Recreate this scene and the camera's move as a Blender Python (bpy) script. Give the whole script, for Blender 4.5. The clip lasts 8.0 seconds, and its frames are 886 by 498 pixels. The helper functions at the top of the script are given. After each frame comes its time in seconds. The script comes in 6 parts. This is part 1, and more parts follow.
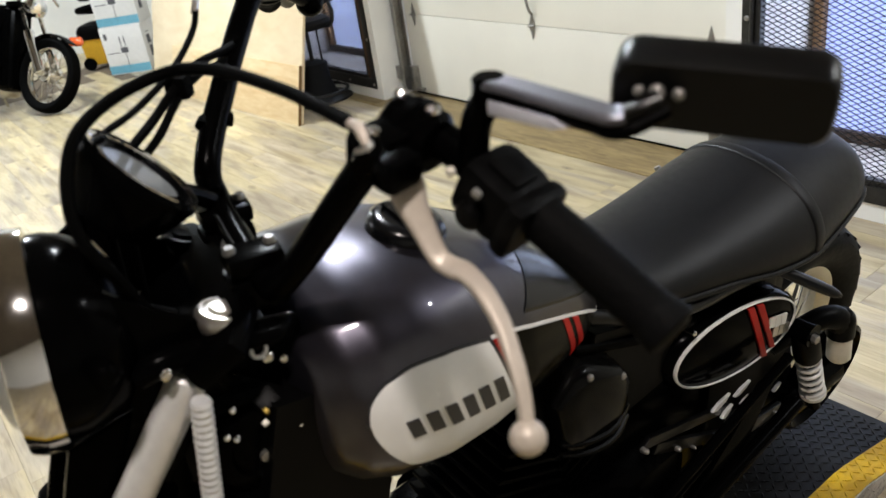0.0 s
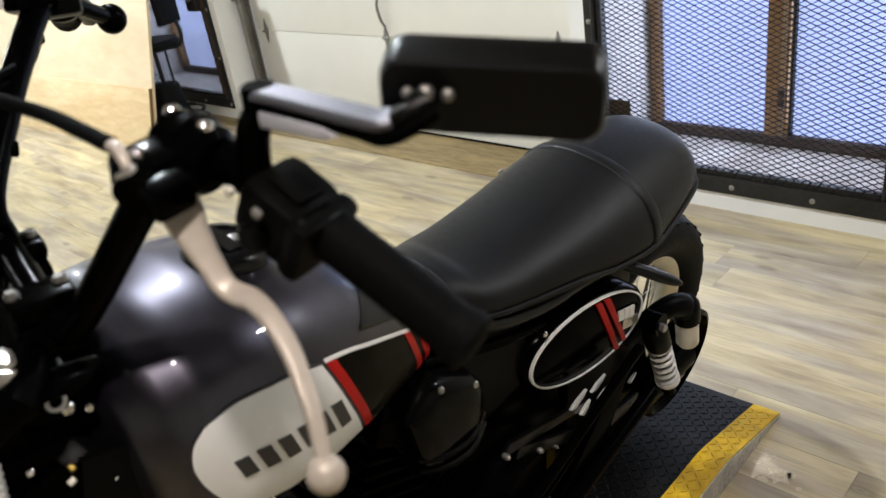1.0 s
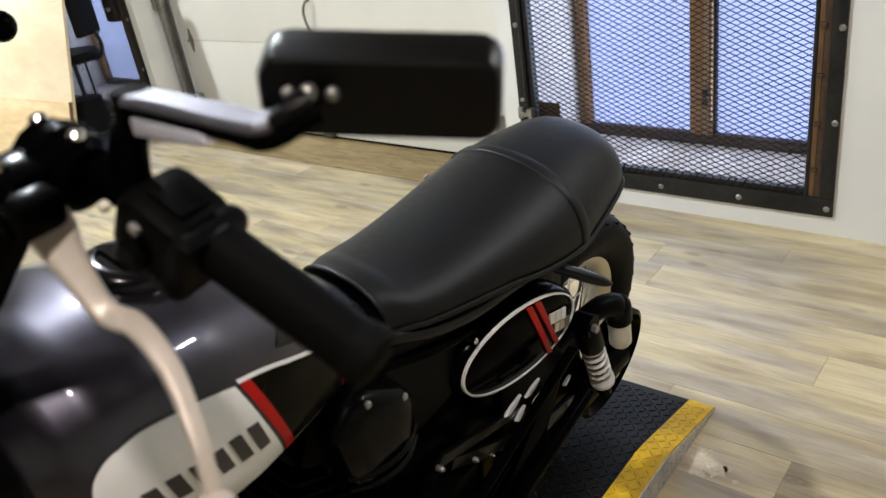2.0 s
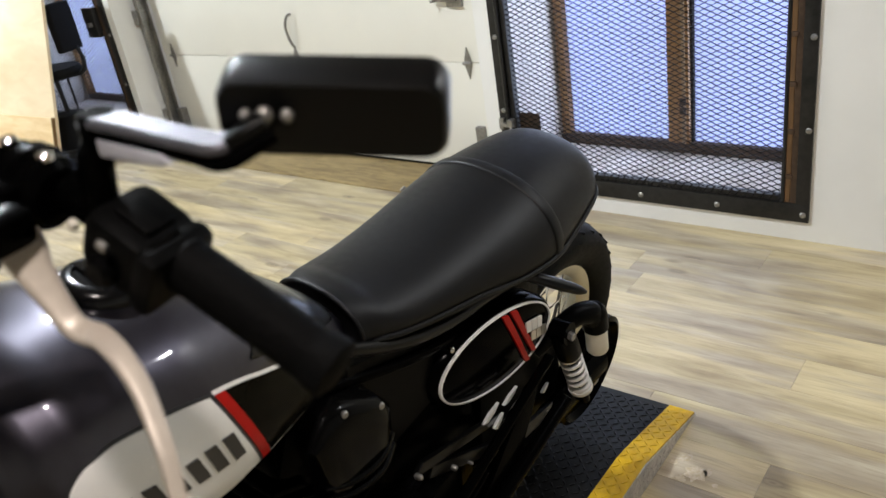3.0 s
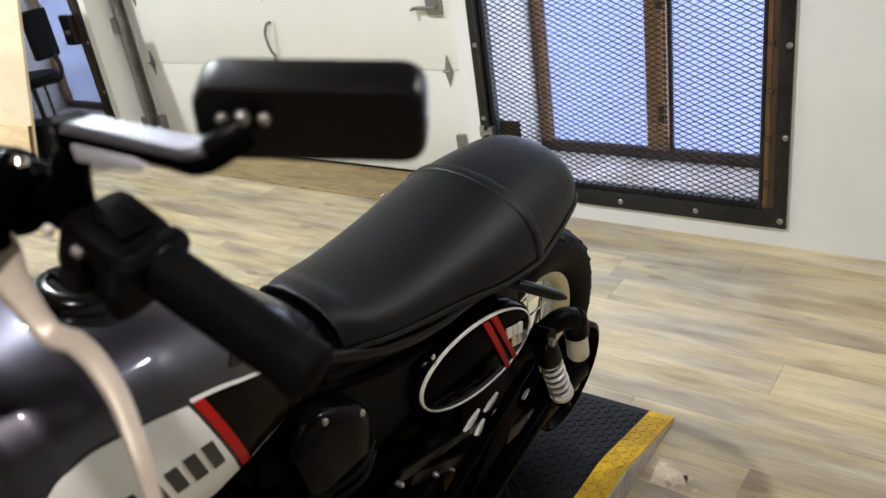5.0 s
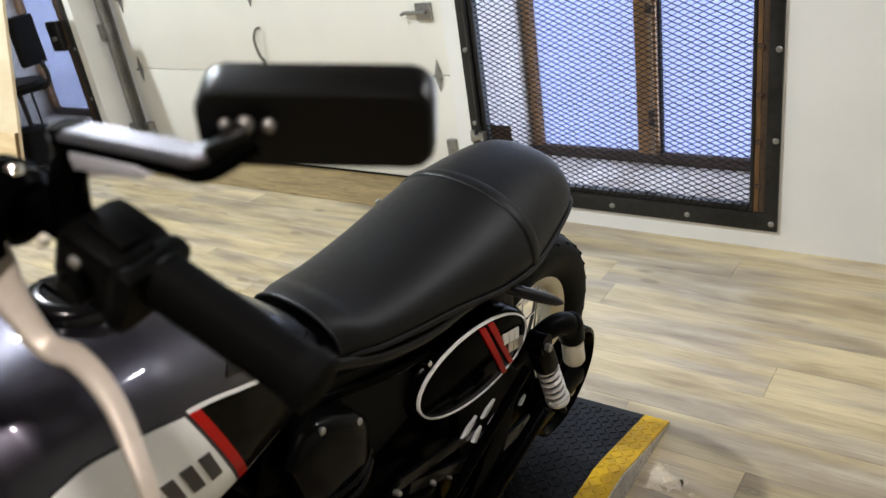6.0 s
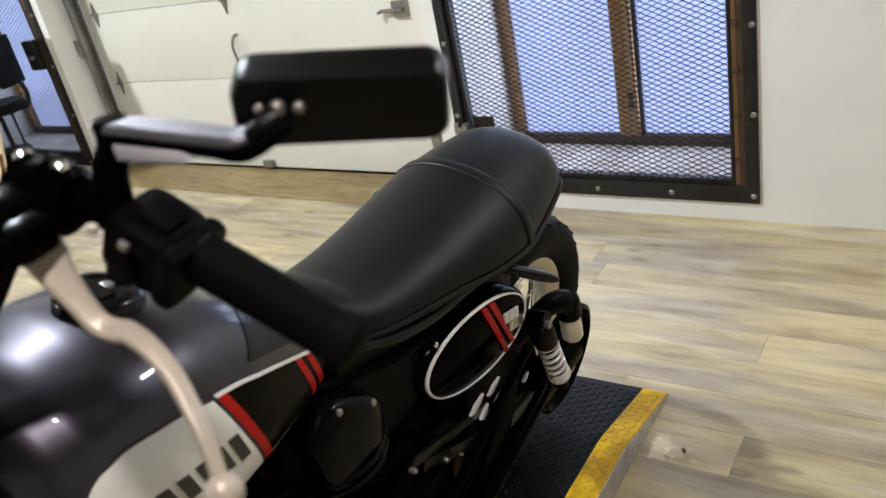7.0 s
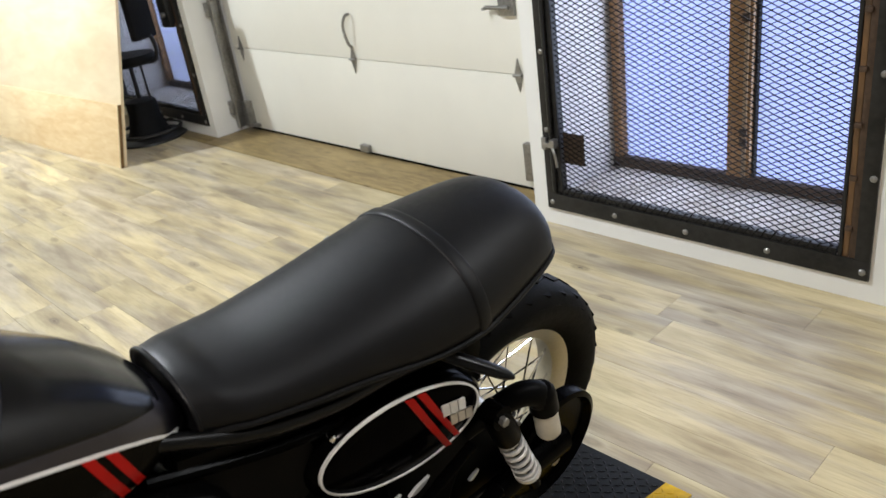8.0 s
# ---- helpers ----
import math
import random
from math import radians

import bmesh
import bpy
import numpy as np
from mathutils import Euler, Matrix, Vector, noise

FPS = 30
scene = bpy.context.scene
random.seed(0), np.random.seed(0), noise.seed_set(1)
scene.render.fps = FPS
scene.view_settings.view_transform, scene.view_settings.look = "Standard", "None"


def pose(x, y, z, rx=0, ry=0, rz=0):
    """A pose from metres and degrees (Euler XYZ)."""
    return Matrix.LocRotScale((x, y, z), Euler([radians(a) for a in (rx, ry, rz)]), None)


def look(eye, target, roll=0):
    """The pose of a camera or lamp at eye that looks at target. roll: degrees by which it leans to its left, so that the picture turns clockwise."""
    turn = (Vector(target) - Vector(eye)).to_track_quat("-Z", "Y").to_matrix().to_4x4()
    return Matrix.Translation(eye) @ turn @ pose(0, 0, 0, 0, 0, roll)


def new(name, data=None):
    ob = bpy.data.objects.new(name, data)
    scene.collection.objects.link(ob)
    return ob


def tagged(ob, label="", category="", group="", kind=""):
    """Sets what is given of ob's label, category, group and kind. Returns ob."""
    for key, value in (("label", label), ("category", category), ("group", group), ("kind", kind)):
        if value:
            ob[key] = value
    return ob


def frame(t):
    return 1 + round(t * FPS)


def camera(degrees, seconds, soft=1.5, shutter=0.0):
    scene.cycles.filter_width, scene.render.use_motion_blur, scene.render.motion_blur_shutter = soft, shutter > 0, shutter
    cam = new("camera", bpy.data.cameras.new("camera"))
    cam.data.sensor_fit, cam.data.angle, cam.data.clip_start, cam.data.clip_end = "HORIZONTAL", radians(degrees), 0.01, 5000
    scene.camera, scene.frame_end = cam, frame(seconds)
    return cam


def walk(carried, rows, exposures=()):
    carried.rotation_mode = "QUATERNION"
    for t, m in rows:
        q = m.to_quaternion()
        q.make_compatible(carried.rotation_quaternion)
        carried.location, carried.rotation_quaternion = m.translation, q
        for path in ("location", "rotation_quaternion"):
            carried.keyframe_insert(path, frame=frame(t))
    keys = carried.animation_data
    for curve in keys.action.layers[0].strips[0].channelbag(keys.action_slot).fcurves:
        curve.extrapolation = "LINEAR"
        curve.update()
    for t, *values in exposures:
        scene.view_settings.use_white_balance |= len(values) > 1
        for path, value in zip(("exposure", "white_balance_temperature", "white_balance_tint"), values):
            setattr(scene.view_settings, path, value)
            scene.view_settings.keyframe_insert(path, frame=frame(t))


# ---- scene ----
cam = camera(58.0, 8.0)
PATH = [
    (0, (3.335, -2.737, 1.449), (1.841, -1.738, 0.573), -8.8),
    (0.5, (3.344, -2.707, 1.439), (1.948, -1.585, 0.55), -8.5),
    (1, (3.348, -2.673, 1.428), (2.042, -1.447, 0.538), -9.2),
    (1.5, (3.342, -2.65, 1.417), (2.103, -1.36, 0.523), -8.9),
    (2, (3.346, -2.637, 1.412), (2.148, -1.311, 0.516), -9.2),
    (3.5, (3.382, -2.64, 1.422), (2.211, -1.271, 0.553), -9.4),
    (4, (3.383, -2.639, 1.421), (2.23, -1.253, 0.556), -9.2),
    (4.5, (3.382, -2.64, 1.419), (2.232, -1.251, 0.554), -9.2),
    (6, (3.361, -2.638, 1.416), (2.236, -1.226, 0.556), -9.1),
    (6.5, (3.362, -2.675, 1.424), (2.262, -1.224, 0.596), -10.1),
    (7, (3.372, -2.688, 1.42), (2.274, -1.261, 0.548), -12.3),
    (7.2, (3.393, -2.627, 1.409), (2.239, -1.233, 0.558), -12.4),
    (7.3, (3.409, -2.582, 1.405), (2.208, -1.216, 0.574), -12.5),
    (7.4, (3.424, -2.522, 1.408), (2.163, -1.2, 0.596), -12.5),
    (7.5, (3.438, -2.483, 1.404), (2.134, -1.206, 0.587), -12.3),
    (7.8, (3.458, -2.363, 1.413), (2.110, -1.153, 0.566), -9.7),
    (8, (3.457, -2.3, 1.406), (2.1, -1.108, 0.548), -8.4),
]
walk(cam, [(t, look(eye, target, roll)) for t, eye, target, roll in PATH])
cam.data.dof.use_dof, cam.data.dof.focus_distance, cam.data.dof.aperture_fstop = True, 1.75, 6.3

# ---- world, lights ----
world = bpy.data.worlds.new("world")
scene.world = world
world.use_nodes = True
wn = world.node_tree.nodes
sky = wn.new("ShaderNodeTexSky")
sky.sky_type, sky.sun_disc = "NISHITA", False
sky.sun_elevation, sky.sun_rotation = radians(35), radians(20)
wn["Background"].inputs["Strength"].default_value = 0.10
world.node_tree.links.new(sky.outputs["Color"], wn["Background"].inputs["Color"])


def lamp(name, at, size, watts, colour, down=(0, 0, -1)):
    data = bpy.data.lights.new(name, "AREA")
    data.shape, data.size, data.size_y = "RECTANGLE", size[0], size[1]
    data.energy, data.color = watts, colour
    ob = new(name, data)
    ob.matrix_world = look(at, Vector(at) + Vector(down))
    return ob


CEIL = 2.75
# Two from tank highlights, two from the bright west floor, two added as fill.
BULBS_AND_FILL = [((1.36, -1.62), 72, (0.88, 0.94, 1.0)), ((3.44, -2.82), 29, (1.0, 0.90, 0.85)), ((-2.3, -1.75), 122, (0.88, 0.95, 1.0)), ((-5.2, -2.2), 84, (0.86, 0.94, 1.0)), ((-0.6, -4.3), 46, (0.95, 0.97, 1.0)), ((3.95, -0.34), 22, (0.95, 0.97, 1.0))]
for (lx, ly), watts, tone in BULBS_AND_FILL:
    data = bpy.data.lights.new("ceiling_and_fill_lamp", "AREA")
    data.shape, data.size, data.energy, data.color = "DISK", 0.13, watts, tone
    new("ceiling_and_fill_lamp", data).matrix_world = look((lx, ly, CEIL - 0.11), (lx, ly, 0))
# daylight that comes in through the two windows
lamp("window_daylight", (2.06, 0.44, 0.95), (0.9, 1.4), 12, (0.72, 0.82, 1.0), (0, -1, 0))
lamp("window_daylight", (-2.1, 0.44, 0.95), (0.9, 1.4), 7, (0.72, 0.82, 1.0), (0, -1, 0))

# ---- materials ----


def material(name, colour, rough=0.5, metal=0.0, vary=0.0, scale=20.0, bump=0.0, bump_scale=80.0, spec=0.5, coat=0.0, colour2=None, stretch=(1, 1, 1), object_vary=0.0):
    m = bpy.data.materials.new(name)
    m.use_nodes = True
    n, l = m.node_tree.nodes, m.node_tree.links
    b = n["Principled BSDF"]
    b.inputs["Base Color"].default_value = (*colour, 1)
    b.inputs["Roughness"].default_value = rough
    b.inputs["Metallic"].default_value = metal
    b.inputs["Specular IOR Level"].default_value = spec
    b.inputs["Coat Weight"].default_value = coat
    b.inputs["Coat Roughness"].default_value = 0.05
    co = n.new("ShaderNodeTexCoord")
    mp = n.new("ShaderNodeMapping")
    mp.inputs["Scale"].default_value = stretch
    l.new(co.outputs["Object"], mp.inputs["Vector"])
    if vary or colour2:
        big, small = n.new("ShaderNodeTexNoise"), n.new("ShaderNodeTexNoise")
        for t, s in ((big, scale * 0.25), (small, scale * 2)):
            t.inputs["Scale"].default_value = s
            t.inputs["Detail"].default_value = 5
            l.new(mp.outputs["Vector"], t.inputs["Vector"])
        add = n.new("ShaderNodeMath")
        add.operation = "ADD"
        l.new(big.outputs["Fac"], add.inputs[0])
        l.new(small.outputs["Fac"], add.inputs[1])
        ramp = n.new("ShaderNodeValToRGB")
        c2 = colour2 or tuple(c * (1 - vary) for c in colour)
        ramp.color_ramp.elements[0].position, ramp.color_ramp.elements[1].position = 0.36, 0.64
        ramp.color_ramp.elements[0].color, ramp.color_ramp.elements[1].color = (*c2, 1), (*colour, 1)
        half = n.new("ShaderNodeMath")
        half.operation = "MULTIPLY"
        half.inputs[1].default_value = 0.5
        l.new(add.outputs[0], half.inputs[0])
        l.new(half.outputs[0], ramp.inputs["Fac"])
        l.new(ramp.outputs["Color"], b.inputs["Base Color"])
        rr = n.new("ShaderNodeMapRange")
        rr.inputs["To Min"].default_value, rr.inputs["To Max"].default_value = max(0.02, rough * 0.8), min(1, rough * 1.2)
        l.new(small.outputs["Fac"], rr.inputs["Value"])
        l.new(rr.outputs["Result"], b.inputs["Roughness"])
    if bump:
        t = n.new("ShaderNodeTexNoise")
        t.inputs["Scale"].default_value, t.inputs["Detail"].default_value = bump_scale, 6
        l.new(mp.outputs["Vector"], t.inputs["Vector"])
        bp = n.new("ShaderNodeBump")
        bp.inputs["Strength"].default_value, bp.inputs["Distance"].default_value = bump, 0.002
        l.new(t.outputs["Fac"], bp.inputs["Height"])
        l.new(bp.outputs["Normal"], b.inputs["Normal"])
    return m


def co_of(nodes):
    return nodes["Texture Coordinate"]


def wood_material(name, light, dark, stretch, rough=0.45, tint=0.0, grey=None, fine=30.0, knots=False):
    """Grain that runs along the axis with the smallest stretch; tint: how much one piece differs from the next."""
    m = material(name, light, rough)
    n, l = m.node_tree.nodes, m.node_tree.links
    b = n["Principled BSDF"]
    mp = n["Mapping"]
    mp.inputs["Scale"].default_value = stretch
    info = n.new("ShaderNodeObjectInfo")
    shift = n.new("ShaderNodeCombineXYZ")
    mul = n.new("ShaderNodeMath")
    mul.operation = "MULTIPLY"
    mul.inputs[1].default_value = 37.0
    l.new(info.outputs["Random"], mul.inputs[0])
    for k in range(3):
        l.new(mul.outputs[0], shift.inputs[k])
    l.new(shift.outputs[0], mp.inputs["Location"])
    grain, cloud = n.new("ShaderNodeTexNoise"), n.new("ShaderNodeTexNoise")
    grain.inputs["Scale"].default_value, grain.inputs["Detail"].default_value, grain.inputs["Distortion"].default_value = fine, 6, 0.6
    cloud.inputs["Scale"].default_value, cloud.inputs["Detail"].default_value, cloud.inputs["Distortion"].default_value = fine * 0.16, 4, 1.2
    for t in (grain, cloud):
        l.new(mp.outputs["Vector"], t.inputs["Vector"])
    mix = n.new("ShaderNodeMath")
    mix.operation = "MULTIPLY_ADD"
    mix.inputs[1].default_value = 0.45
    l.new(grain.outputs["Fac"], mix.inputs[0])
    half = n.new("ShaderNodeMath")
    half.operation = "MULTIPLY"
    half.inputs[1].default_value = 0.55
    l.new(cloud.outputs["Fac"], half.inputs[0])
    l.new(half.outputs[0], mix.inputs[2])
    ramp = n.new("ShaderNodeValToRGB")
    e = ramp.color_ramp.elements
    e[0].position, e[1].position = 0.32, 0.64
    e[0].color, e[1].color = (*dark, 1), (*light, 1)
    if grey:
        g = e.new(0.47)
        g.color = (*grey, 1)
    l.new(mix.outputs[0], ramp.inputs["Fac"])
    colour_out = ramp.outputs["Color"]
    if knots:
        # small dark knots and short scuffs, scattered at their own size
        kmap = n.new("ShaderNodeMapping")
        kmap.inputs["Scale"].default_value = (2.2, 5.0, 1.0)
        l.new(co_of(n).outputs["Object"], kmap.inputs["Vector"])
        l.new(shift.outputs[0], kmap.inputs["Location"])
        vor = n.new("ShaderNodeTexVoronoi")
        vor.inputs["Scale"].default_value = 1.6
        l.new(kmap.outputs["Vector"], vor.inputs["Vector"])
        kr = n.new("ShaderNodeMapRange")
        kr.inputs["From Min"].default_value, kr.inputs["From Max"].default_value = 0.03, 0.16
        kr.inputs["To Min"].default_value, kr.inputs["To Max"].default_value = 0.75, 0.0
        l.new(vor.outputs["Distance"], kr.inputs["Value"])
        km = n.new("ShaderNodeMix")
        km.data_type = "RGBA"
        l.new(kr.outputs["Result"], km.inputs[0])
        l.new(colour_out, km.inputs[6])
        km.inputs[7].default_value = (*[c * 0.8 for c in dark], 1)
        colour_out = km.outputs[2]
    hs = n.new("ShaderNodeHueSaturation")
    rng = n.new("ShaderNodeMapRange")
    rng.inputs["To Min"].default_value, rng.inputs["To Max"].default_value = 1 - tint, 1 + tint
    l.new(info.outputs["Random"], rng.inputs["Value"])
    l.new(rng.outputs["Result"], hs.inputs["Value"])
    l.new(colour_out, hs.inputs["Color"])
    l.new(hs.outputs["Color"], b.inputs["Base Color"])
    bp = n.new("ShaderNodeBump")
    bp.inputs["Strength"].default_value, bp.inputs["Distance"].default_value = 0.15, 0.001
    l.new(grain.outputs["Fac"], bp.inputs["Height"])
    l.new(bp.outputs["Normal"], b.inputs["Normal"])
    return m


def plank_material():
    """Wood-look vinyl: cream and grey-brown streaks, fine grain lines, small ringed knots; each plank has its own cut and tone."""
    m = bpy.data.materials.new("vinyl_plank")
    m.use_nodes = True
    n, l = m.node_tree.nodes, m.node_tree.links
    b = n["Principled BSDF"]
    co, info = n.new("ShaderNodeTexCoord"), n.new("ShaderNodeObjectInfo")
    shift = n.new("ShaderNodeVectorMath")
    shift.operation = "MULTIPLY_ADD"
    l.new(info.outputs["Random"], shift.inputs[0])
    shift.inputs[1].default_value = (37.0, 61.0, 0.0)
    l.new(co.outputs["Object"], shift.inputs[2])

    def noise(scale, detail, rough, distort):
        mp, t = n.new("ShaderNodeMapping"), n.new("ShaderNodeTexNoise")
        mp.inputs["Scale"].default_value = scale
        l.new(shift.outputs[0], mp.inputs["Vector"])
        l.new(mp.outputs[0], t.inputs["Vector"])
        t.inputs["Scale"].default_value = 1.0
        t.inputs["Detail"].default_value, t.inputs["Roughness"].default_value, t.inputs["Distortion"].default_value = detail, rough, distort
        return t.outputs["Fac"]

    def ramp(fac, stops):
        r = n.new("ShaderNodeValToRGB")
        e = r.color_ramp.elements
        while len(e) < len(stops):
            e.new(0.5)
        for k, (p, c) in enumerate(stops):
            e[k].position, e[k].color = p, (*c, 1)
        l.new(fac, r.inputs["Fac"])
        return r.outputs["Color"]

    def blend(kind, fac, a, c):
        x = n.new("ShaderNodeMix")
        x.data_type, x.blend_type = "RGBA", kind
        for k, v in ((0, fac), (6, a), (7, c)):
            if isinstance(v, (int, float)):
                x.inputs[k].default_value = v
            elif isinstance(v, tuple):
                x.inputs[k].default_value = (*v, 1)
            else:
                l.new(v, x.inputs[k])
        return x.outputs[2]

    streak = noise((2.6, 14.0, 1.0), 6, 0.52, 0.35)
    tone = noise((1.3, 9.0, 1.0), 4, 0.5, 0.3)
    fine = noise((9.0, 150.0, 1.0), 4, 0.6, 0.4)
    wood = ramp(streak, ((0.26, (0.290, 0.224, 0.128)), (0.41, (0.412, 0.332, 0.190)), (0.52, (0.495, 0.410, 0.238)), (0.68, (0.570, 0.482, 0.292))))
    grey = ramp(streak, ((0.30, (0.245, 0.195, 0.135)), (0.48, (0.365, 0.304, 0.212)), (0.68, (0.480, 0.415, 0.300))))
    colour = blend("MIX", ramp(tone, ((0.45, (0, 0, 0)), (0.58, (1, 1, 1)))), wood, grey)
    colour = blend("MULTIPLY", 0.40, colour, ramp(fine, ((0.33, (0.55, 0.52, 0.48)), (0.52, (1, 1, 1)))))
    # knots, each with a dark heart
    kmap, vor = n.new("ShaderNodeMapping"), n.new("ShaderNodeTexVoronoi")
    kmap.inputs["Scale"].default_value = (3.0, 7.5, 1.0)
    l.new(shift.outputs[0], kmap.inputs["Vector"])
    l.new(kmap.outputs[0], vor.inputs["Vector"])
    vor.inputs["Scale"].default_value = 1.0
    heart = ramp(vor.outputs["Distance"], ((0.025, (0.9, 0.9, 0.9)), (0.055, (0.30, 0.30, 0.30)), (0.085, (0.5, 0.5, 0.5)), (0.15, (0, 0, 0))))
    colour = blend("MIX", heart, colour, (0.105, 0.075, 0.050))
    hs, rng = n.new("ShaderNodeHueSaturation"), n.new("ShaderNodeMapRange")
    rng.inputs["To Min"].default_value, rng.inputs["To Max"].default_value = 0.86, 1.20
    l.new(info.outputs["Random"], rng.inputs["Value"])
    l.new(rng.outputs[0], hs.inputs["Value"])
    l.new(colour, hs.inputs["Color"])
    l.new(hs.outputs["Color"], b.inputs["Base Color"])
    rr = n.new("ShaderNodeMapRange")
    rr.inputs["To Min"].default_value, rr.inputs["To Max"].default_value = 0.48, 0.30
    l.new(streak, rr.inputs["Value"])
    l.new(rr.outputs[0], b.inputs["Roughness"])
    bp = n.new("ShaderNodeBump")
    bp.inputs["Strength"].default_value, bp.inputs["Distance"].default_value = 0.2, 0.001
    l.new(fine, bp.inputs["Height"])
    l.new(bp.outputs["Normal"], b.inputs["Normal"])
    return m


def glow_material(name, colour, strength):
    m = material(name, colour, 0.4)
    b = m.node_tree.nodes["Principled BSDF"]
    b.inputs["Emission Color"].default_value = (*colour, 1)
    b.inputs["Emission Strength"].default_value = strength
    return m


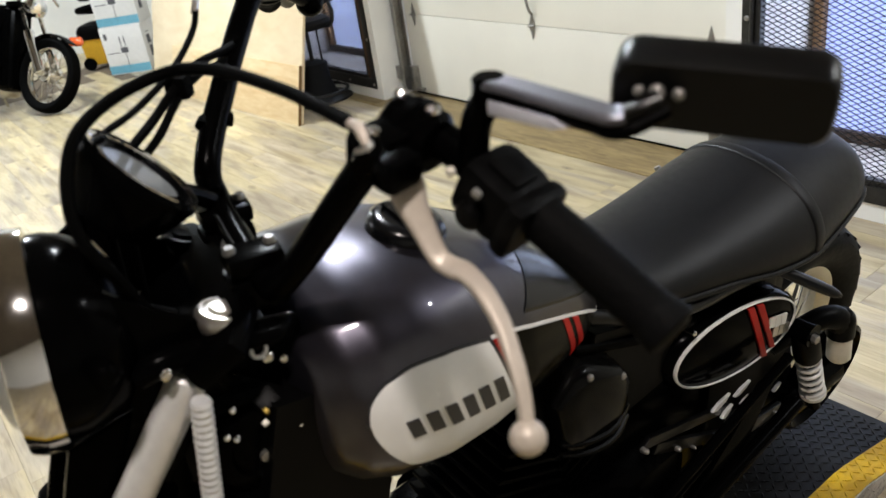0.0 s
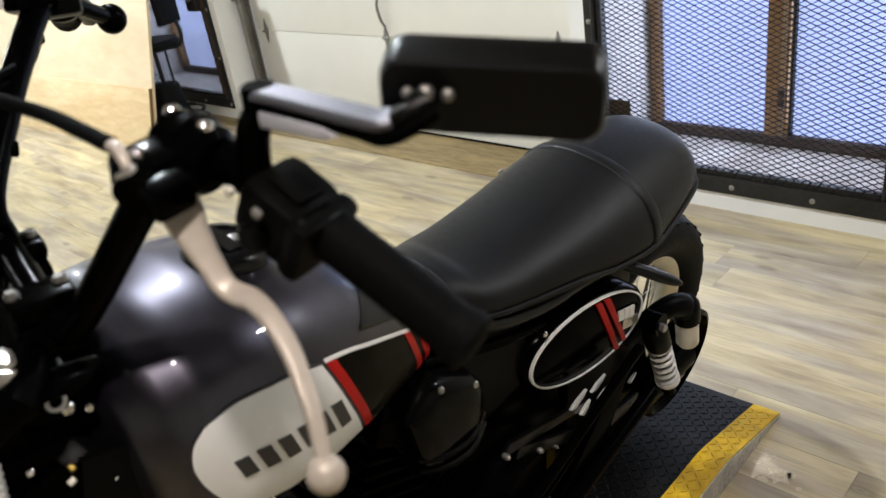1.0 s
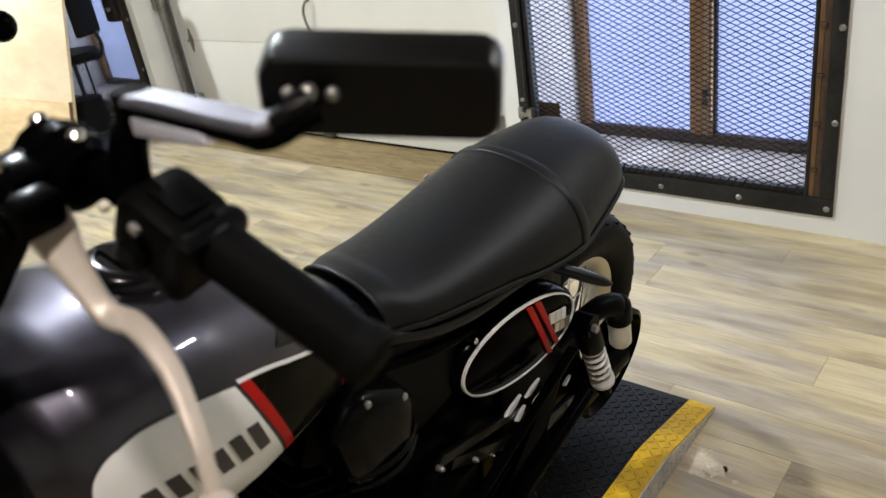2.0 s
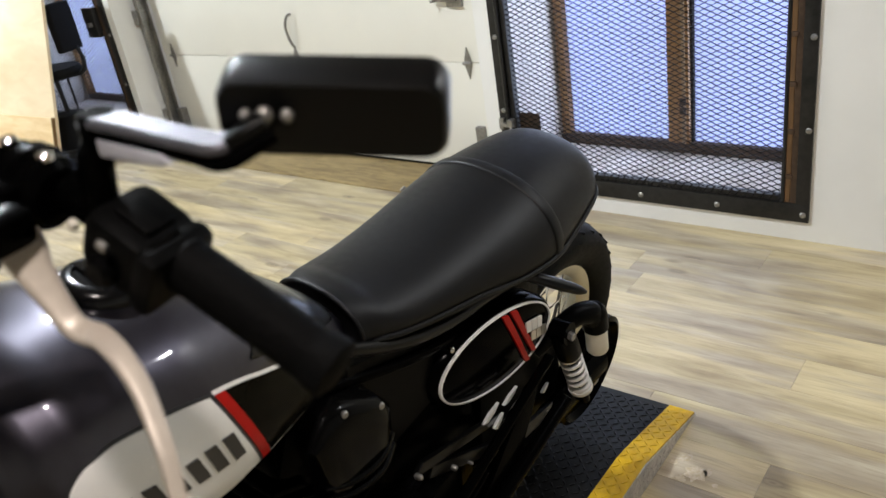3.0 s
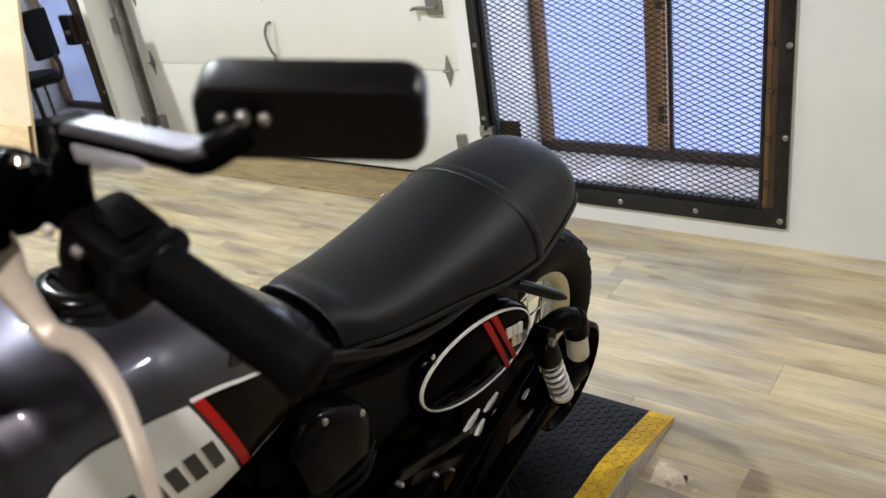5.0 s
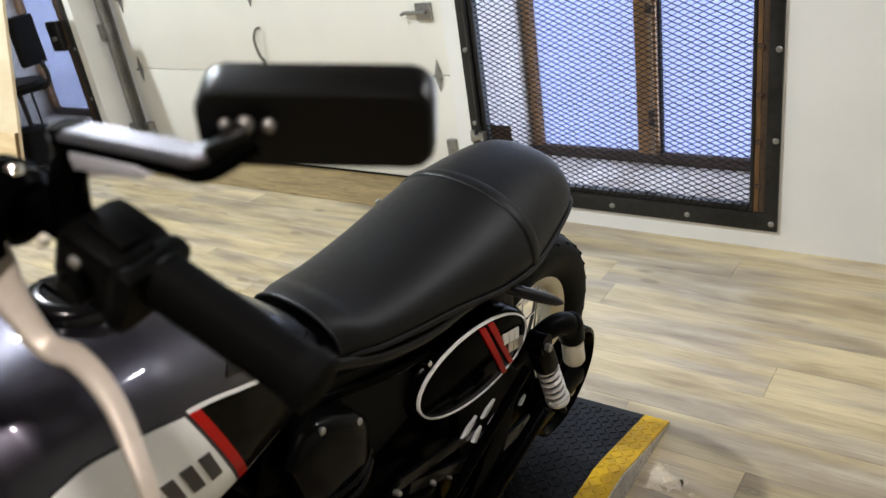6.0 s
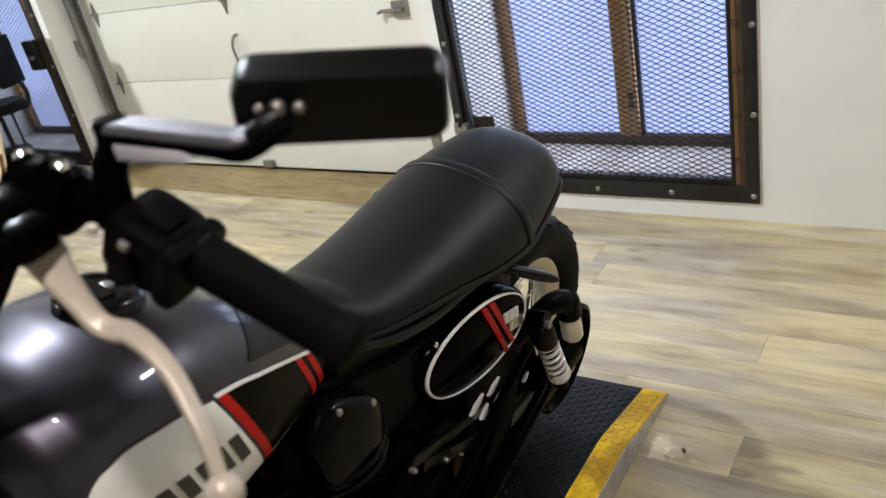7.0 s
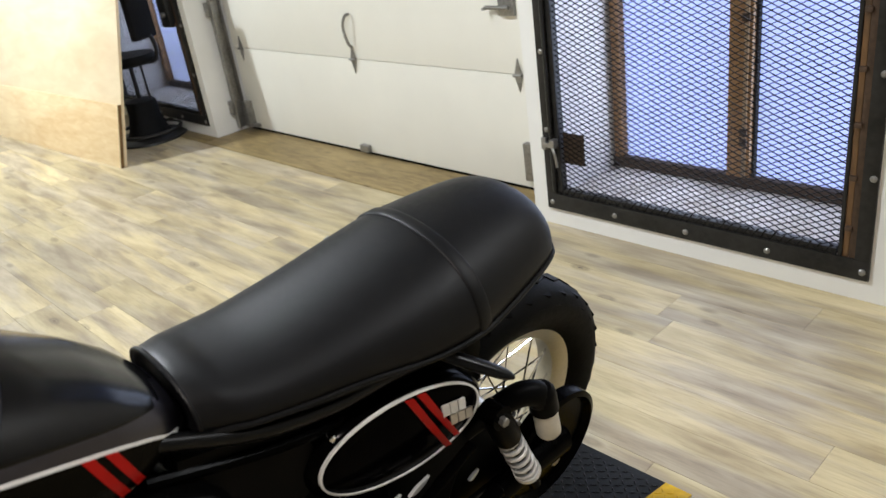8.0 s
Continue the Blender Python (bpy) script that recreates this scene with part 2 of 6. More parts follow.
M = dict(
    wall=material("white_wall_paint", (0.80, 0.79, 0.75), 0.6, vary=0.06, scale=3, bump=0.15, bump_scale=120),
    door=material("cream_door_paint", (0.80, 0.78, 0.70), 0.45, vary=0.05, scale=2, bump=0.08, bump_scale=200),
    ceiling=material("unseen_dark_ceiling", (0.16, 0.13, 0.10), 0.8, vary=0.3, scale=3),
    plank=plank_material(),
    spill=material("dried_spill", (0.62, 0.55, 0.43), 0.6, colour2=(0.45, 0.36, 0.22), scale=60),
    underlay=material("underlay", (0.12, 0.09, 0.06), 0.8),
    strip=wood_material("stained_plywood", (0.34, 0.25, 0.11), (0.13, 0.088, 0.034), (1.0, 5.0, 1.0), 0.5, 0.06, fine=9, knots=True),
    ply=wood_material("pale_plywood", (0.74, 0.63, 0.44), (0.62, 0.48, 0.30), (1.0, 1.0, 3.0), 0.5, 0.04, fine=4),
    plylow=wood_material("knotty_plywood", (0.76, 0.615, 0.38), (0.58, 0.39, 0.19), (1.0, 1.0, 4.0), 0.5, 0.05, fine=6),
    ply_edge=material("sawn_ply_edge", (0.20, 0.11, 0.035), 0.7, vary=0.5, scale=60, stretch=(1, 6, 1)),
    steel_black=material("black_steel", (0.026, 0.025, 0.0235), 0.38, 0.1, vary=0.6, scale=22, bump=0.2, spec=0.3),
    mesh_steel=material("expanded_steel", (0.014, 0.013, 0.0125), 0.5, 0.0, vary=0.3, scale=60, spec=0.08),
    rust=material("brown_painted_timber", (0.36, 0.185, 0.062), 0.45, vary=0.4, scale=14, bump=0.3, bump_scale=60),
    rust_steel=material("rust_streaked_steel", (0.19, 0.10, 0.04), 0.5, 0.1, colour2=(0.05, 0.032, 0.02), scale=18, bump=0.3, stretch=(1, 1, 0.25)),
    bead=material("pale_brown_bead", (0.40, 0.27, 0.15), 0.5, vary=0.4, scale=20, bump=0.2),
    oldsteel=material("rusty_dark_steel", (0.085, 0.05, 0.03), 0.55, 0.2, vary=0.6, scale=25, bump=0.3, bump_scale=80),
    zinc=material("galvanised_steel", (0.36, 0.35, 0.33), 0.38, 0.8, vary=0.4, scale=40, bump=0.1),
    sill=material("dirty_sill", (0.74, 0.71, 0.68), 0.8, colour2=(0.40, 0.35, 0.30), scale=24, bump=0.5, bump_scale=90),
    reveal=material("reveal_plaster", (0.76, 0.74, 0.72), 0.8, vary=0.12, scale=8, bump=0.2),
    # panes emit their own bluish light in place of the daylight outside
    frost=glow_material("frosted_pane_glow", (0.46, 0.57, 0.98), 0.85),
    tread=material("black_treadplate_paint", (0.0065, 0.0062, 0.0056), 0.42, vary=0.5, scale=30, bump=0.25, bump_scale=150, spec=0.09),
    yellow=material("worn_yellow_paint", (0.62, 0.38, 0.006), 0.5, vary=0.35, scale=22, bump=0.2, bump_scale=120, spec=0.2),
    alu=material("bare_treadplate", (0.52, 0.49, 0.45), 0.4, 0.35, vary=0.5, scale=60, bump=0.3, bump_scale=100),
    vinyl=material("black_seat_vinyl", (0.0018, 0.0018, 0.0022), 0.45, vary=0.12, scale=40, bump=0.12, bump_scale=600, spec=0.26),
    paint=material("dark_grey_metallic_paint", (0.050, 0.047, 0.060), 0.37, 0.95, vary=0.12, scale=300, coat=0.7),
    paint_black=material("gloss_black_paint", (0.001, 0.001, 0.001), 0.14, 0.0, vary=0.2, scale=30, spec=0.018),
    black=material("satin_black_metal", (0.001, 0.001, 0.001), 0.22, 0.0, vary=0.4, scale=50, bump=0.1, spec=0.02),
    arm_gloss=material("arm_top_sheen", (0.18, 0.18, 0.205), 0.46, 0.9, vary=0.2, scale=40),
    arm_web=material("arm_web_sheen", (0.62, 0.62, 0.68), 0.4, 0.3, vary=0.1, scale=40),
    cover_gloss=material("gloss_black_tank_cover", (0.003, 0.003, 0.0035), 0.2, vary=0.2, scale=30, spec=0.3),
    emblem_black=material("dark_emblem_enamel", (0.004, 0.0035, 0.002), 0.15, vary=0.3, scale=30, spec=0.04),
    cover=material("engine_cover_plastic", (0.002, 0.002, 0.002), 0.17, vary=0.2, scale=40, spec=0.09),
    shell=material("gloss_mirror_shell", (0.0015, 0.0015, 0.0015), 0.3, vary=0.2, scale=40, spec=0.25),
    plastic=material("black_plastic", (0.0018, 0.0018, 0.0018), 0.4, vary=0.3, scale=60, bump=0.15, bump_scale=300, spec=0.06),
    rubber=material("black_rubber", (0.0016, 0.0016, 0.0015), 0.7, vary=0.3, scale=60, bump=0.3, bump_scale=200, spec=0.02),
    grip=material("grip_rubber", (0.0035, 0.0035, 0.0035), 0.62, vary=0.3, scale=80, bump=0.5, bump_scale=260, spec=0.035),
    tyre=material("tyre_rubber", (0.0042, 0.0042, 0.0041), 0.6, vary=0.3, scale=40, bump=0.25, bump_scale=200, spec=0.08),
    chrome=material("chrome", (0.80, 0.79, 0.78), 0.08, 1.0, vary=0.06, scale=40),
    silver=material("brushed_aluminium", (0.70, 0.66, 0.60), 0.3, 0.9, vary=0.15, scale=60, bump=0.05),
    lever=material("polished_lever", (0.53, 0.465, 0.39), 0.45, 0.2, vary=0.12, scale=60),
    rim=material("anodised_rim", (0.82, 0.77, 0.62), 0.35, 0.5, vary=0.1, scale=60),
    fork=material("bright_fork_tube", (0.80, 0.79, 0.77), 0.3, 0.35, vary=0.12, scale=30),
    spring=material("silver_spring_paint", (0.72, 0.72, 0.71), 0.35, 0.3, vary=0.1, scale=60),
    cream=material("cream_plastic", (0.70, 0.66, 0.56), 0.4, vary=0.1, scale=60),
    white=material("white_enamel", (0.82, 0.82, 0.80), 0.25, vary=0.04, scale=30, coat=0.1),
    red=material("red_enamel", (0.42, 0.008, 0.006), 0.3, vary=0.15, scale=30, spec=0.1, coat=0.05),
    grey_letter=material("dark_emblem_paint", (0.02, 0.02, 0.022), 0.3),
    screen=material("dial_face", (0.13, 0.133, 0.13), 0.12, spec=0.2, vary=0.06, scale=10),
    bronze=material("bronze_enamel", (0.22, 0.15, 0.02), 0.35, 0.6, vary=0.3, scale=40),
    copper=material("bare_copper_wire", (0.62, 0.40, 0.24), 0.35, 0.6, vary=0.2, scale=60),
    glass=material("gauge_glass", (0.30, 0.31, 0.31), 0.06, 0.0, spec=0.8, vary=0.1, scale=10),
    mirror=material("mirror_glass", (0.85, 0.86, 0.87), 0.02, 1.0),
    box_white=material("white_carton", (0.75, 0.74, 0.72), 0.7, vary=0.08, scale=12),
    box_blue=material("blue_print", (0.16, 0.42, 0.55), 0.65, vary=0.2, scale=12),
    box_ink=material("dark_print", (0.10, 0.10, 0.11), 0.65, vary=0.3, scale=30),
    tool_yellow=material("yellow_plastic", (0.62, 0.34, 0.02), 0.5, vary=0.15, scale=20),
    orange=material("orange_lens", (0.75, 0.12, 0.03), 0.25, vary=0.1, scale=30),
    fabric=material("black_upholstery", (0.006, 0.006, 0.0065), 0.8, vary=0.3, scale=60, bump=0.3, bump_scale=300, spec=0.2),
)

# ---- building tools ----


def mesh_of(name, bm, mat, sharp=35):
    bmesh.ops.recalc_face_normals(bm, faces=bm.faces)
    me = bpy.data.meshes.new(name)
    bm.to_mesh(me)
    bm.free()
    me.shade_smooth()
    me.set_sharp_from_angle(angle=radians(sharp))
    me.materials.append(mat)
    return me


def part(name, bm, mat, parent=None, label="", kind="", sharp=35):
    ob = new(name, mesh_of(name, bm, mat, sharp))
    if parent:
        ob.parent = parent
    return tagged(ob, label=label, kind=kind)


def thing(name, m, label, category, group="", kind=""):
    ob = new(name)
    ob.empty_display_size = 0.05
    ob.matrix_world = m
    return tagged(ob, label, category, group, kind)


def box(lo, hi, bevel=0.0, bm=None, seg=2):
    bm = bm or bmesh.new()
    r = bmesh.ops.create_cube(bm, size=1.0)
    for v in r["verts"]:
        v.co = Vector([lo[k] + (v.co[k] + 0.5) * (hi[k] - lo[k]) for k in range(3)])
    if bevel:
        edges = list({e for v in r["verts"] for e in v.link_edges})
        bmesh.ops.bevel(bm, geom=edges, offset=bevel, segments=seg, profile=0.6, affect="EDGES")
    return bm


def turned(lo, hi, m, bevel=0.0, bm=None):
    """A box in its own pose m."""
    own = box(lo, hi, bevel)
    own.transform(m)
    if bm is None:
        return own
    me = bpy.data.meshes.new("tmp")
    own.to_mesh(me)
    own.free()
    bm.from_mesh(me)
    bpy.data.meshes.remove(me)
    return bm


def smooth_line(pts, n):
    """Catmull-Rom through the points, n steps a stretch; points may carry a radius as a fourth number."""
    p = [np.array(q, float) for q in pts]
    p = [2 * p[0] - p[1], *p, 2 * p[-1] - p[-2]]
    out = []
    for a, b, c, d in zip(p, p[1:], p[2:], p[3:]):
        for k in range(n):
            t = k / n
            out.append(0.5 * (2 * b + (c - a) * t + (2 * a - 5 * b + 4 * c - d) * t**2 + (3 * b - a - 3 * c + d) * t**3))
    return [*out, p[-2]]


def rings(bm, loops, closed=False, caps=True):
    """Skin over loops of equal count."""
    vs = [[bm.verts.new(p) for p in loop] for loop in loops]
    n = len(vs[0])
    pairs = list(zip(vs, vs[1:] + vs[:1])) if closed else list(zip(vs, vs[1:]))
    for a, b in pairs:
        for k in range(n):
            bm.faces.new((a[k], a[(k + 1) % n], b[(k + 1) % n], b[k]))
    if caps and not closed:
        bm.faces.new(vs[0])
        bm.faces.new(vs[-1])
    return bm


def tube(pts, r, seg=10, steps=0, bm=None, flat=1.0, closed=False):
    """A round bar along points; r: a radius, or points carry theirs as a fourth number. flat: height over width."""
    bm = bm or bmesh.new()
    pts = [tuple(p) if len(p) == 4 else (*p, r) for p in pts]
    line = smooth_line(pts, steps) if steps else [np.array(p, float) for p in pts]
    loops, up = [], None
    for k, q in enumerate(line):
        a, b = line[max(k - 1, 0)], line[min(k + 1, len(line) - 1)]
        if closed:
            a, b = line[k - 1], line[(k + 1) % len(line)]
        d = Vector(b[:3] - a[:3]).normalized()
        if up is None:
            up = Vector((0, 0, 1)) if abs(d.z) < 0.9 else Vector((1, 0, 0))
        side = d.cross(up).normalized()
        up = side.cross(d).normalized()
        c = Vector(q[:3])
        loops.append([c + float(q[3]) * (math.cos(t) * side + flat * math.sin(t) * up) for t in np.linspace(0, 2 * math.pi, seg, endpoint=False).tolist()])
    return rings(bm, loops, closed)


def frame_of(axis):
    d = Vector(axis).normalized()
    s = d.cross(Vector((0, 0, 1)) if abs(d.z) < 0.9 else Vector((0, 1, 0))).normalized()
    return d, s, d.cross(s)


def lathe(profile, at=(0, 0, 0), axis=(0, 0, 1), seg=24, bm=None, closed=False):
    """A turned body: profile of (radius, height along the axis)."""
    bm = bm or bmesh.new()
    d, s, u = frame_of(axis)
    c = Vector(at)
    loops = [[c + float(h) * d + max(float(r), 1e-4) * (math.cos(t) * s + math.sin(t) * u) for t in np.linspace(0, 2 * math.pi, seg, endpoint=False).tolist()] for r, h in profile]
    return rings(bm, loops, closed)


def rod(a, b, r, seg=12, bm=None, bevel=0.0):
    """A straight round bar with eased ends."""
    a, b = Vector(a), Vector(b)
    h = (b - a).length
    e = bevel or min(r, h) * 0.15
    return lathe([(r - e, 0), (r, e), (r, h - e), (r - e, h)], a, b - a, seg, bm)


def slab(outline, m, thick, bevel=0.0, bm=None):
    """A flat piece of that outline (x, y), thick along the pose's z."""
    own = bmesh.new()
    top = [own.verts.new((x, y, thick / 2)) for x, y in outline]
    low = [own.verts.new((x, y, -thick / 2)) for x, y in outline]
    own.faces.new(top)
    own.faces.new(low[::-1])
    for k in range(len(top)):
        own.faces.new((top[k - 1], low[k - 1], low[k], top[k]))
    if bevel:
        bmesh.ops.bevel(own, geom=[e for e in own.edges if len({v.co.z > 0 for v in e.verts}) == 1], offset=bevel, segments=2, profile=0.6, affect="EDGES")
    own.transform(m)
    if bm is None:
        return own
    me = bpy.data.meshes.new("tmp")
    own.to_mesh(me)
    own.free()
    bm.from_mesh(me)
    bpy.data.meshes.remove(me)
    return bm


def blob(at, r, bm=None, seg=12):
    bm = bm or bmesh.new()
    rx, ry, rz = (r, r, r) if not isinstance(r, tuple) else r
    res = bmesh.ops.create_uvsphere(bm, u_segments=seg, v_segments=max(6, seg * 2 // 3), radius=1)
    for v in res["verts"]:
        v.co = Vector((at[0] + v.co.x * rx, at[1] + v.co.y * ry, at[2] + v.co.z * rz))
    return bm

# ---- the room ----
WY, DY, GY = 0.075, 0.31, 0.47  # wall face, garage door, window glass
# east and south walls are unseen, set far back to weaken their reflections
WEST, EAST, SOUTH = -6.6, 6.4, -7.2


def structure(name, bm, mat, label="", sharp=35):
    return part(name, bm, M[mat], None, label, "structure", sharp)


floor = structure("floor", box((WEST, SOUTH, -0.12), (EAST, 0.5, -0.006)), "underlay", "pale wood-look vinyl plank floor")
structure("threshold_end", box((-1.78, -0.03, -0.004), (-1.2865, 0.0745, 0.0035), 0.001), "strip", "stained brown plywood strip along the wall")
strip = structure("threshold", box((-1.285, -0.03, -0.004), (1.37, 0.355, 0.004), 0.001), "strip", "stained brown plywood strip before the garage door")

# north wall: garage door opening and two barred window openings
DX0, DX1 = -1.30, 1.385
wn_bm = bmesh.new()
W0, W1, L0, L1, SILL, HEAD = 1.53, 2.66, -2.62, -1.42, 0.13, 2.05
for x0, x1, z0, z1 in ((WEST, L0, 0, CEIL), (L0, L1, 0, SILL), (L0, L1, HEAD, CEIL), (L1, DX0, 0, CEIL), (DX0, DX1, 2.2, CEIL), (DX1, W0, 0, CEIL), (W0, W1, 0, SILL), (W0, W1, HEAD, CEIL), (W1, EAST, 0, CEIL)):
    box((x0, WY, z0), (x1, 0.52, z1), bm=wn_bm)
wall_north = structure("wall_north", wn_bm, "wall", "white painted wall with door and window openings")
structure("wall_east", box((EAST, SOUTH, 0), (EAST + 0.2, 0.52, CEIL)), "wall", "plain white wall that closes the room")
structure("wall_west", box((WEST - 0.2, SOUTH, 0), (WEST, 0.52, CEIL)), "wall", "plain white wall that closes the room")
structure("wall_south", box((WEST - 0.2, SOUTH - 0.2, 0), (EAST + 0.2, SOUTH, CEIL)), "wall", "plain white wall that closes the room")
# never in view; its dark colour lets glossy blacks reflect less light
structure("ceiling", box((WEST - 0.2, SOUTH - 0.2, CEIL), (EAST + 0.2, 0.52, CEIL + 0.2)), "ceiling", "plain unseen ceiling, kept dark to deepen the blacks")

# sectional garage door
gate = thing("garage_door", pose(0, DY, 0), "closed cream sectional garage door with steel hinges", "garage door")
SECTIONS = [0.015, 0.543, 0.965, 1.39, 1.815, 2.24]
for z0, z1 in zip(SECTIONS, SECTIONS[1:]):
    part("door_section", box((DX0 + 0.06, 0, z0 + 0.0015), (1.36, 0.045, z1 - 0.0015), 0.004), M["door"], gate)
part("weather_seal", box((DX0 + 0.06, 0.002, 0.001), (1.36, 0.05, 0.017), 0.003), M["rubber"], gate, "black rubber bottom seal")


def hinge(x, z):
    bm = slab([(-0.022, 0.0), (0, 0.075), (0.022, 0.0), (0, -0.075)], pose(x, -0.006, z, 90), 0.006, 0.001)
    rod((x - 0.024, -0.014, z), (x + 0.024, -0.014, z), 0.007, bm=bm)
    for dz in (-0.035, 0.035):
        rod((x, -0.003, z + dz), (x, -0.014, z + dz), 0.006, 8, bm)
    return part("hinge", bm, M["zinc"], gate)


for z in SECTIONS[1:-1]:
    for x in (-1.135, 0.0, 1.154):
        hinge(x, z)
part("pull_handle", tube([(0.02, -0.002, 0.78), (0.016, -0.028, 0.772), (-0.004, -0.034, 0.725), (-0.004, -0.030, 0.67), (0.006, -0.026, 0.63), (0.002, -0.004, 0.605)], 0.0075, 10, 5), M["zinc"], gate, "bent zinc pull handle")
part("bottom_bracket", box((-0.055, -0.03, 0.022), (0.015, -0.001, 0.062), 0.003), M["zinc"], gate)
part("corner_bracket", box((-1.20, -0.035, 0.03), (-1.12, -0.001, 0.05), 0.003), M["zinc"], gate)
bolt = box((1.085, -0.02, 0.80), (1.17, -0.001, 0.875), 0.003)
rod((1.02, -0.028, 0.835), (1.15, -0.028, 0.835), 0.009, bm=bolt)
rod((1.035, -0.03, 0.835), (1.035, -0.065, 0.835), 0.007, bm=bolt)
part("slide_bolt", bolt, M["zinc"], gate, "zinc slide bolt")
part("roller_bracket", box((1.16, -0.03, 0.06), (1.205, -0.001, 0.24), 0.004), M["zinc"], gate)
lb = box((-1.225, -0.05, 0.03), (-1.17, -0.001, 0.2), 0.004)
rod((-1.26, -0.03, 0.12), (-1.17, -0.03, 0.12), 0.014, bm=lb)
part("roller_bracket", lb, M["zinc"], gate)
# vertical track
tr = bmesh.new()
for x0, y0, x1, y1 in ((-1.262, 0.215, -1.257, 0.285), (-1.262, 0.215, -1.222, 0.22), (-1.262, 0.28, -1.222, 0.285)):
    box((x0, y0, 0.03), (x1, y1, 2.3), 0.001, tr)
for z in (0.12, 0.75, 1.5):
    box((-1.30, 0.205, z), (-1.25, 0.30, z + 0.09), 0.002, tr)
track = tagged(new("door_track", mesh_of("door_track", tr, M["zinc"])), "galvanised vertical roller track on the door jamb", "door track", kind="structure")


# barred windows
def barred_window(x0, x1, mullions, tag, seed):
    win = thing("barred_window", pose(0, WY, 0), tag, "window", "barred windows", "structure")
    z0, z1 = SILL - 0.055, HEAD + 0.06
    fx0, fx1 = x0 - 0.065, x1 + 0.060
    f = 0.068
    for name, lo, hi in (("frame_bar", (fx0, -0.012, z0), (fx1, -0.001, z0 + f)), ("frame_bar", (fx0, -0.012, z1 - f), (fx1, -0.001, z1)), ("frame_bar", (fx0, -0.0125, z0 + f), (fx0 + 0.05, -0.001, z1 - f)), ("frame_bar", (fx1 - 0.046, -0.0125, z0 + f), (fx1, -0.001, z1 - f))):
        part(name, box(lo, hi, 0.002), M["steel_black"], win)
    # inner angle that holds the mesh
    part("inner_frame", box((fx1 - 0.086, -0.004, z0 + f), (fx1 - 0.068, 0.03, z1 - f), 0.002), M["rust_steel"], win, "rusty brown inner angle")
    part("inner_frame", box((fx1 - 0.0665, -0.006, z0 + f), (fx1 - 0.047, 0.03, z1 - f), 0.002), M["oldsteel"], win, "rusty brown inner angle")
    part("inner_frame", box((fx1 - 0.098, -0.008, z0 + f), (fx1 - 0.0865, 0.03, z1 - f), 0.001), M["steel_black"], win)
    part("inner_frame", box((fx0 + 0.05, -0.006, z0 + f), (fx0 + 0.075, 0.03, z1 - f), 0.002), M["steel_black"], win)
    part("inner_frame", box((fx0 + 0.075, -0.005, z0 + f), (fx1 - 0.105, 0.03, z0 + f + 0.022), 0.002), M["steel_black"], win)
    tab = mesh_of("clip", box((-0.011, -0.009, -0.008), (0.011, 0.004, 0.008), 0.002), M["oldsteel"])
    for k in range(11):
        cl = new("clip", tab)
        cl.parent = win
        cl.location = (fx1 - 0.072, -0.006, z0 + f + 0.10 + 0.165 * k)
    head = mesh_of("bolt", lathe([(0.011, 0), (0.011, 0.003), (0.007, 0.007), (0.0, 0.008)], (0, 0, 0), (0, -1, 0), 10), M["zinc"])
    n = 4
    spots = [(fx1 - 0.020 - k * (fx1 - fx0 - 0.045) / n, z0 + 0.03) for k in range(n + 1)]
    spots += [(fx1 - 0.014, z0 + 0.03 + 0.312 * k) for k in range(1, 7)] + [(fx0 + 0.022, z0 + 0.03 + 0.31 * k) for k in range(1, 7)]
    for x, z in spots:
        b = new("bolt", head)
        b.parent = win
        b.location = (x, -0.012, z)
    # expanded steel mesh: slanted strands that meet at short bonds
    verts, faces = [], []
    cw, ch, t = 0.0435, 0.0205, 0.0016
    mx0, mx1, mz0, mz1 = fx0 + 0.055, fx1 - 0.07, z0 + f, z1 - f
    for r in range(int((mz1 - mz0) / ch) + 1):
        for c in range(int((mx1 - mx0) / cw) + 1):
            for sz in (1, -1):
                for half in (0, 1):
                    ax, az = mx0 + (c + 0.5 * half) * cw, mz0 + r * ch + (0 if half == 0 else sz * ch / 2)
                    bx, bz = ax + cw / 2, az + (sz if half == 0 else -sz) * ch / 2
                    if bx > mx1 + 0.005 or max(az, bz) > mz1 + 0.004 or min(az, bz) < mz0 - 0.004:
                        continue
                    k = len(verts)
                    dy = 0.0025 if half == 0 else -0.0025
                    for px, pz, y in ((ax, az, -dy * 0.6), (bx, bz, dy * 0.6)):
                        verts += [(px, 0.006 + y - t, pz - t), (px, 0.006 + y - t, pz + t), (px, 0.006 + y + t, pz + t), (px, 0.006 + y + t, pz - t)]
                    faces += [(k + i, k + (i + 1) % 4, k + 4 + (i + 1) % 4, k + 4 + i) for i in range(4)]
    me = bpy.data.meshes.new("mesh_panel")
    me.from_pydata(verts, [], faces)
    me.materials.append(M["mesh_steel"])
    mp = new("mesh_panel", me)
    mp.parent = win
    tagged(mp, "diamond expanded steel mesh", kind="stuff")
    # cut strands that stick out along the bottom
    stubs = bmesh.new()
    rnd = random.Random(seed)
    for k in range(int((mx1 - mx0) / 0.030)):
        x = mx0 + 0.011 + k * 0.030
        tube([(x - 0.012, 0.0, mz0 + rnd.uniform(0.012, 0.020)), (x + rnd.uniform(-0.002, 0.004), -0.010, mz0 + 0.004), (x + rnd.uniform(0.012, 0.022), 0.002, mz0 + rnd.uniform(0.024, 0.036))], 0.0036, 5, 0, stubs)
    part("cut_strands", stubs, M["mesh_steel"], win, "", "stuff")
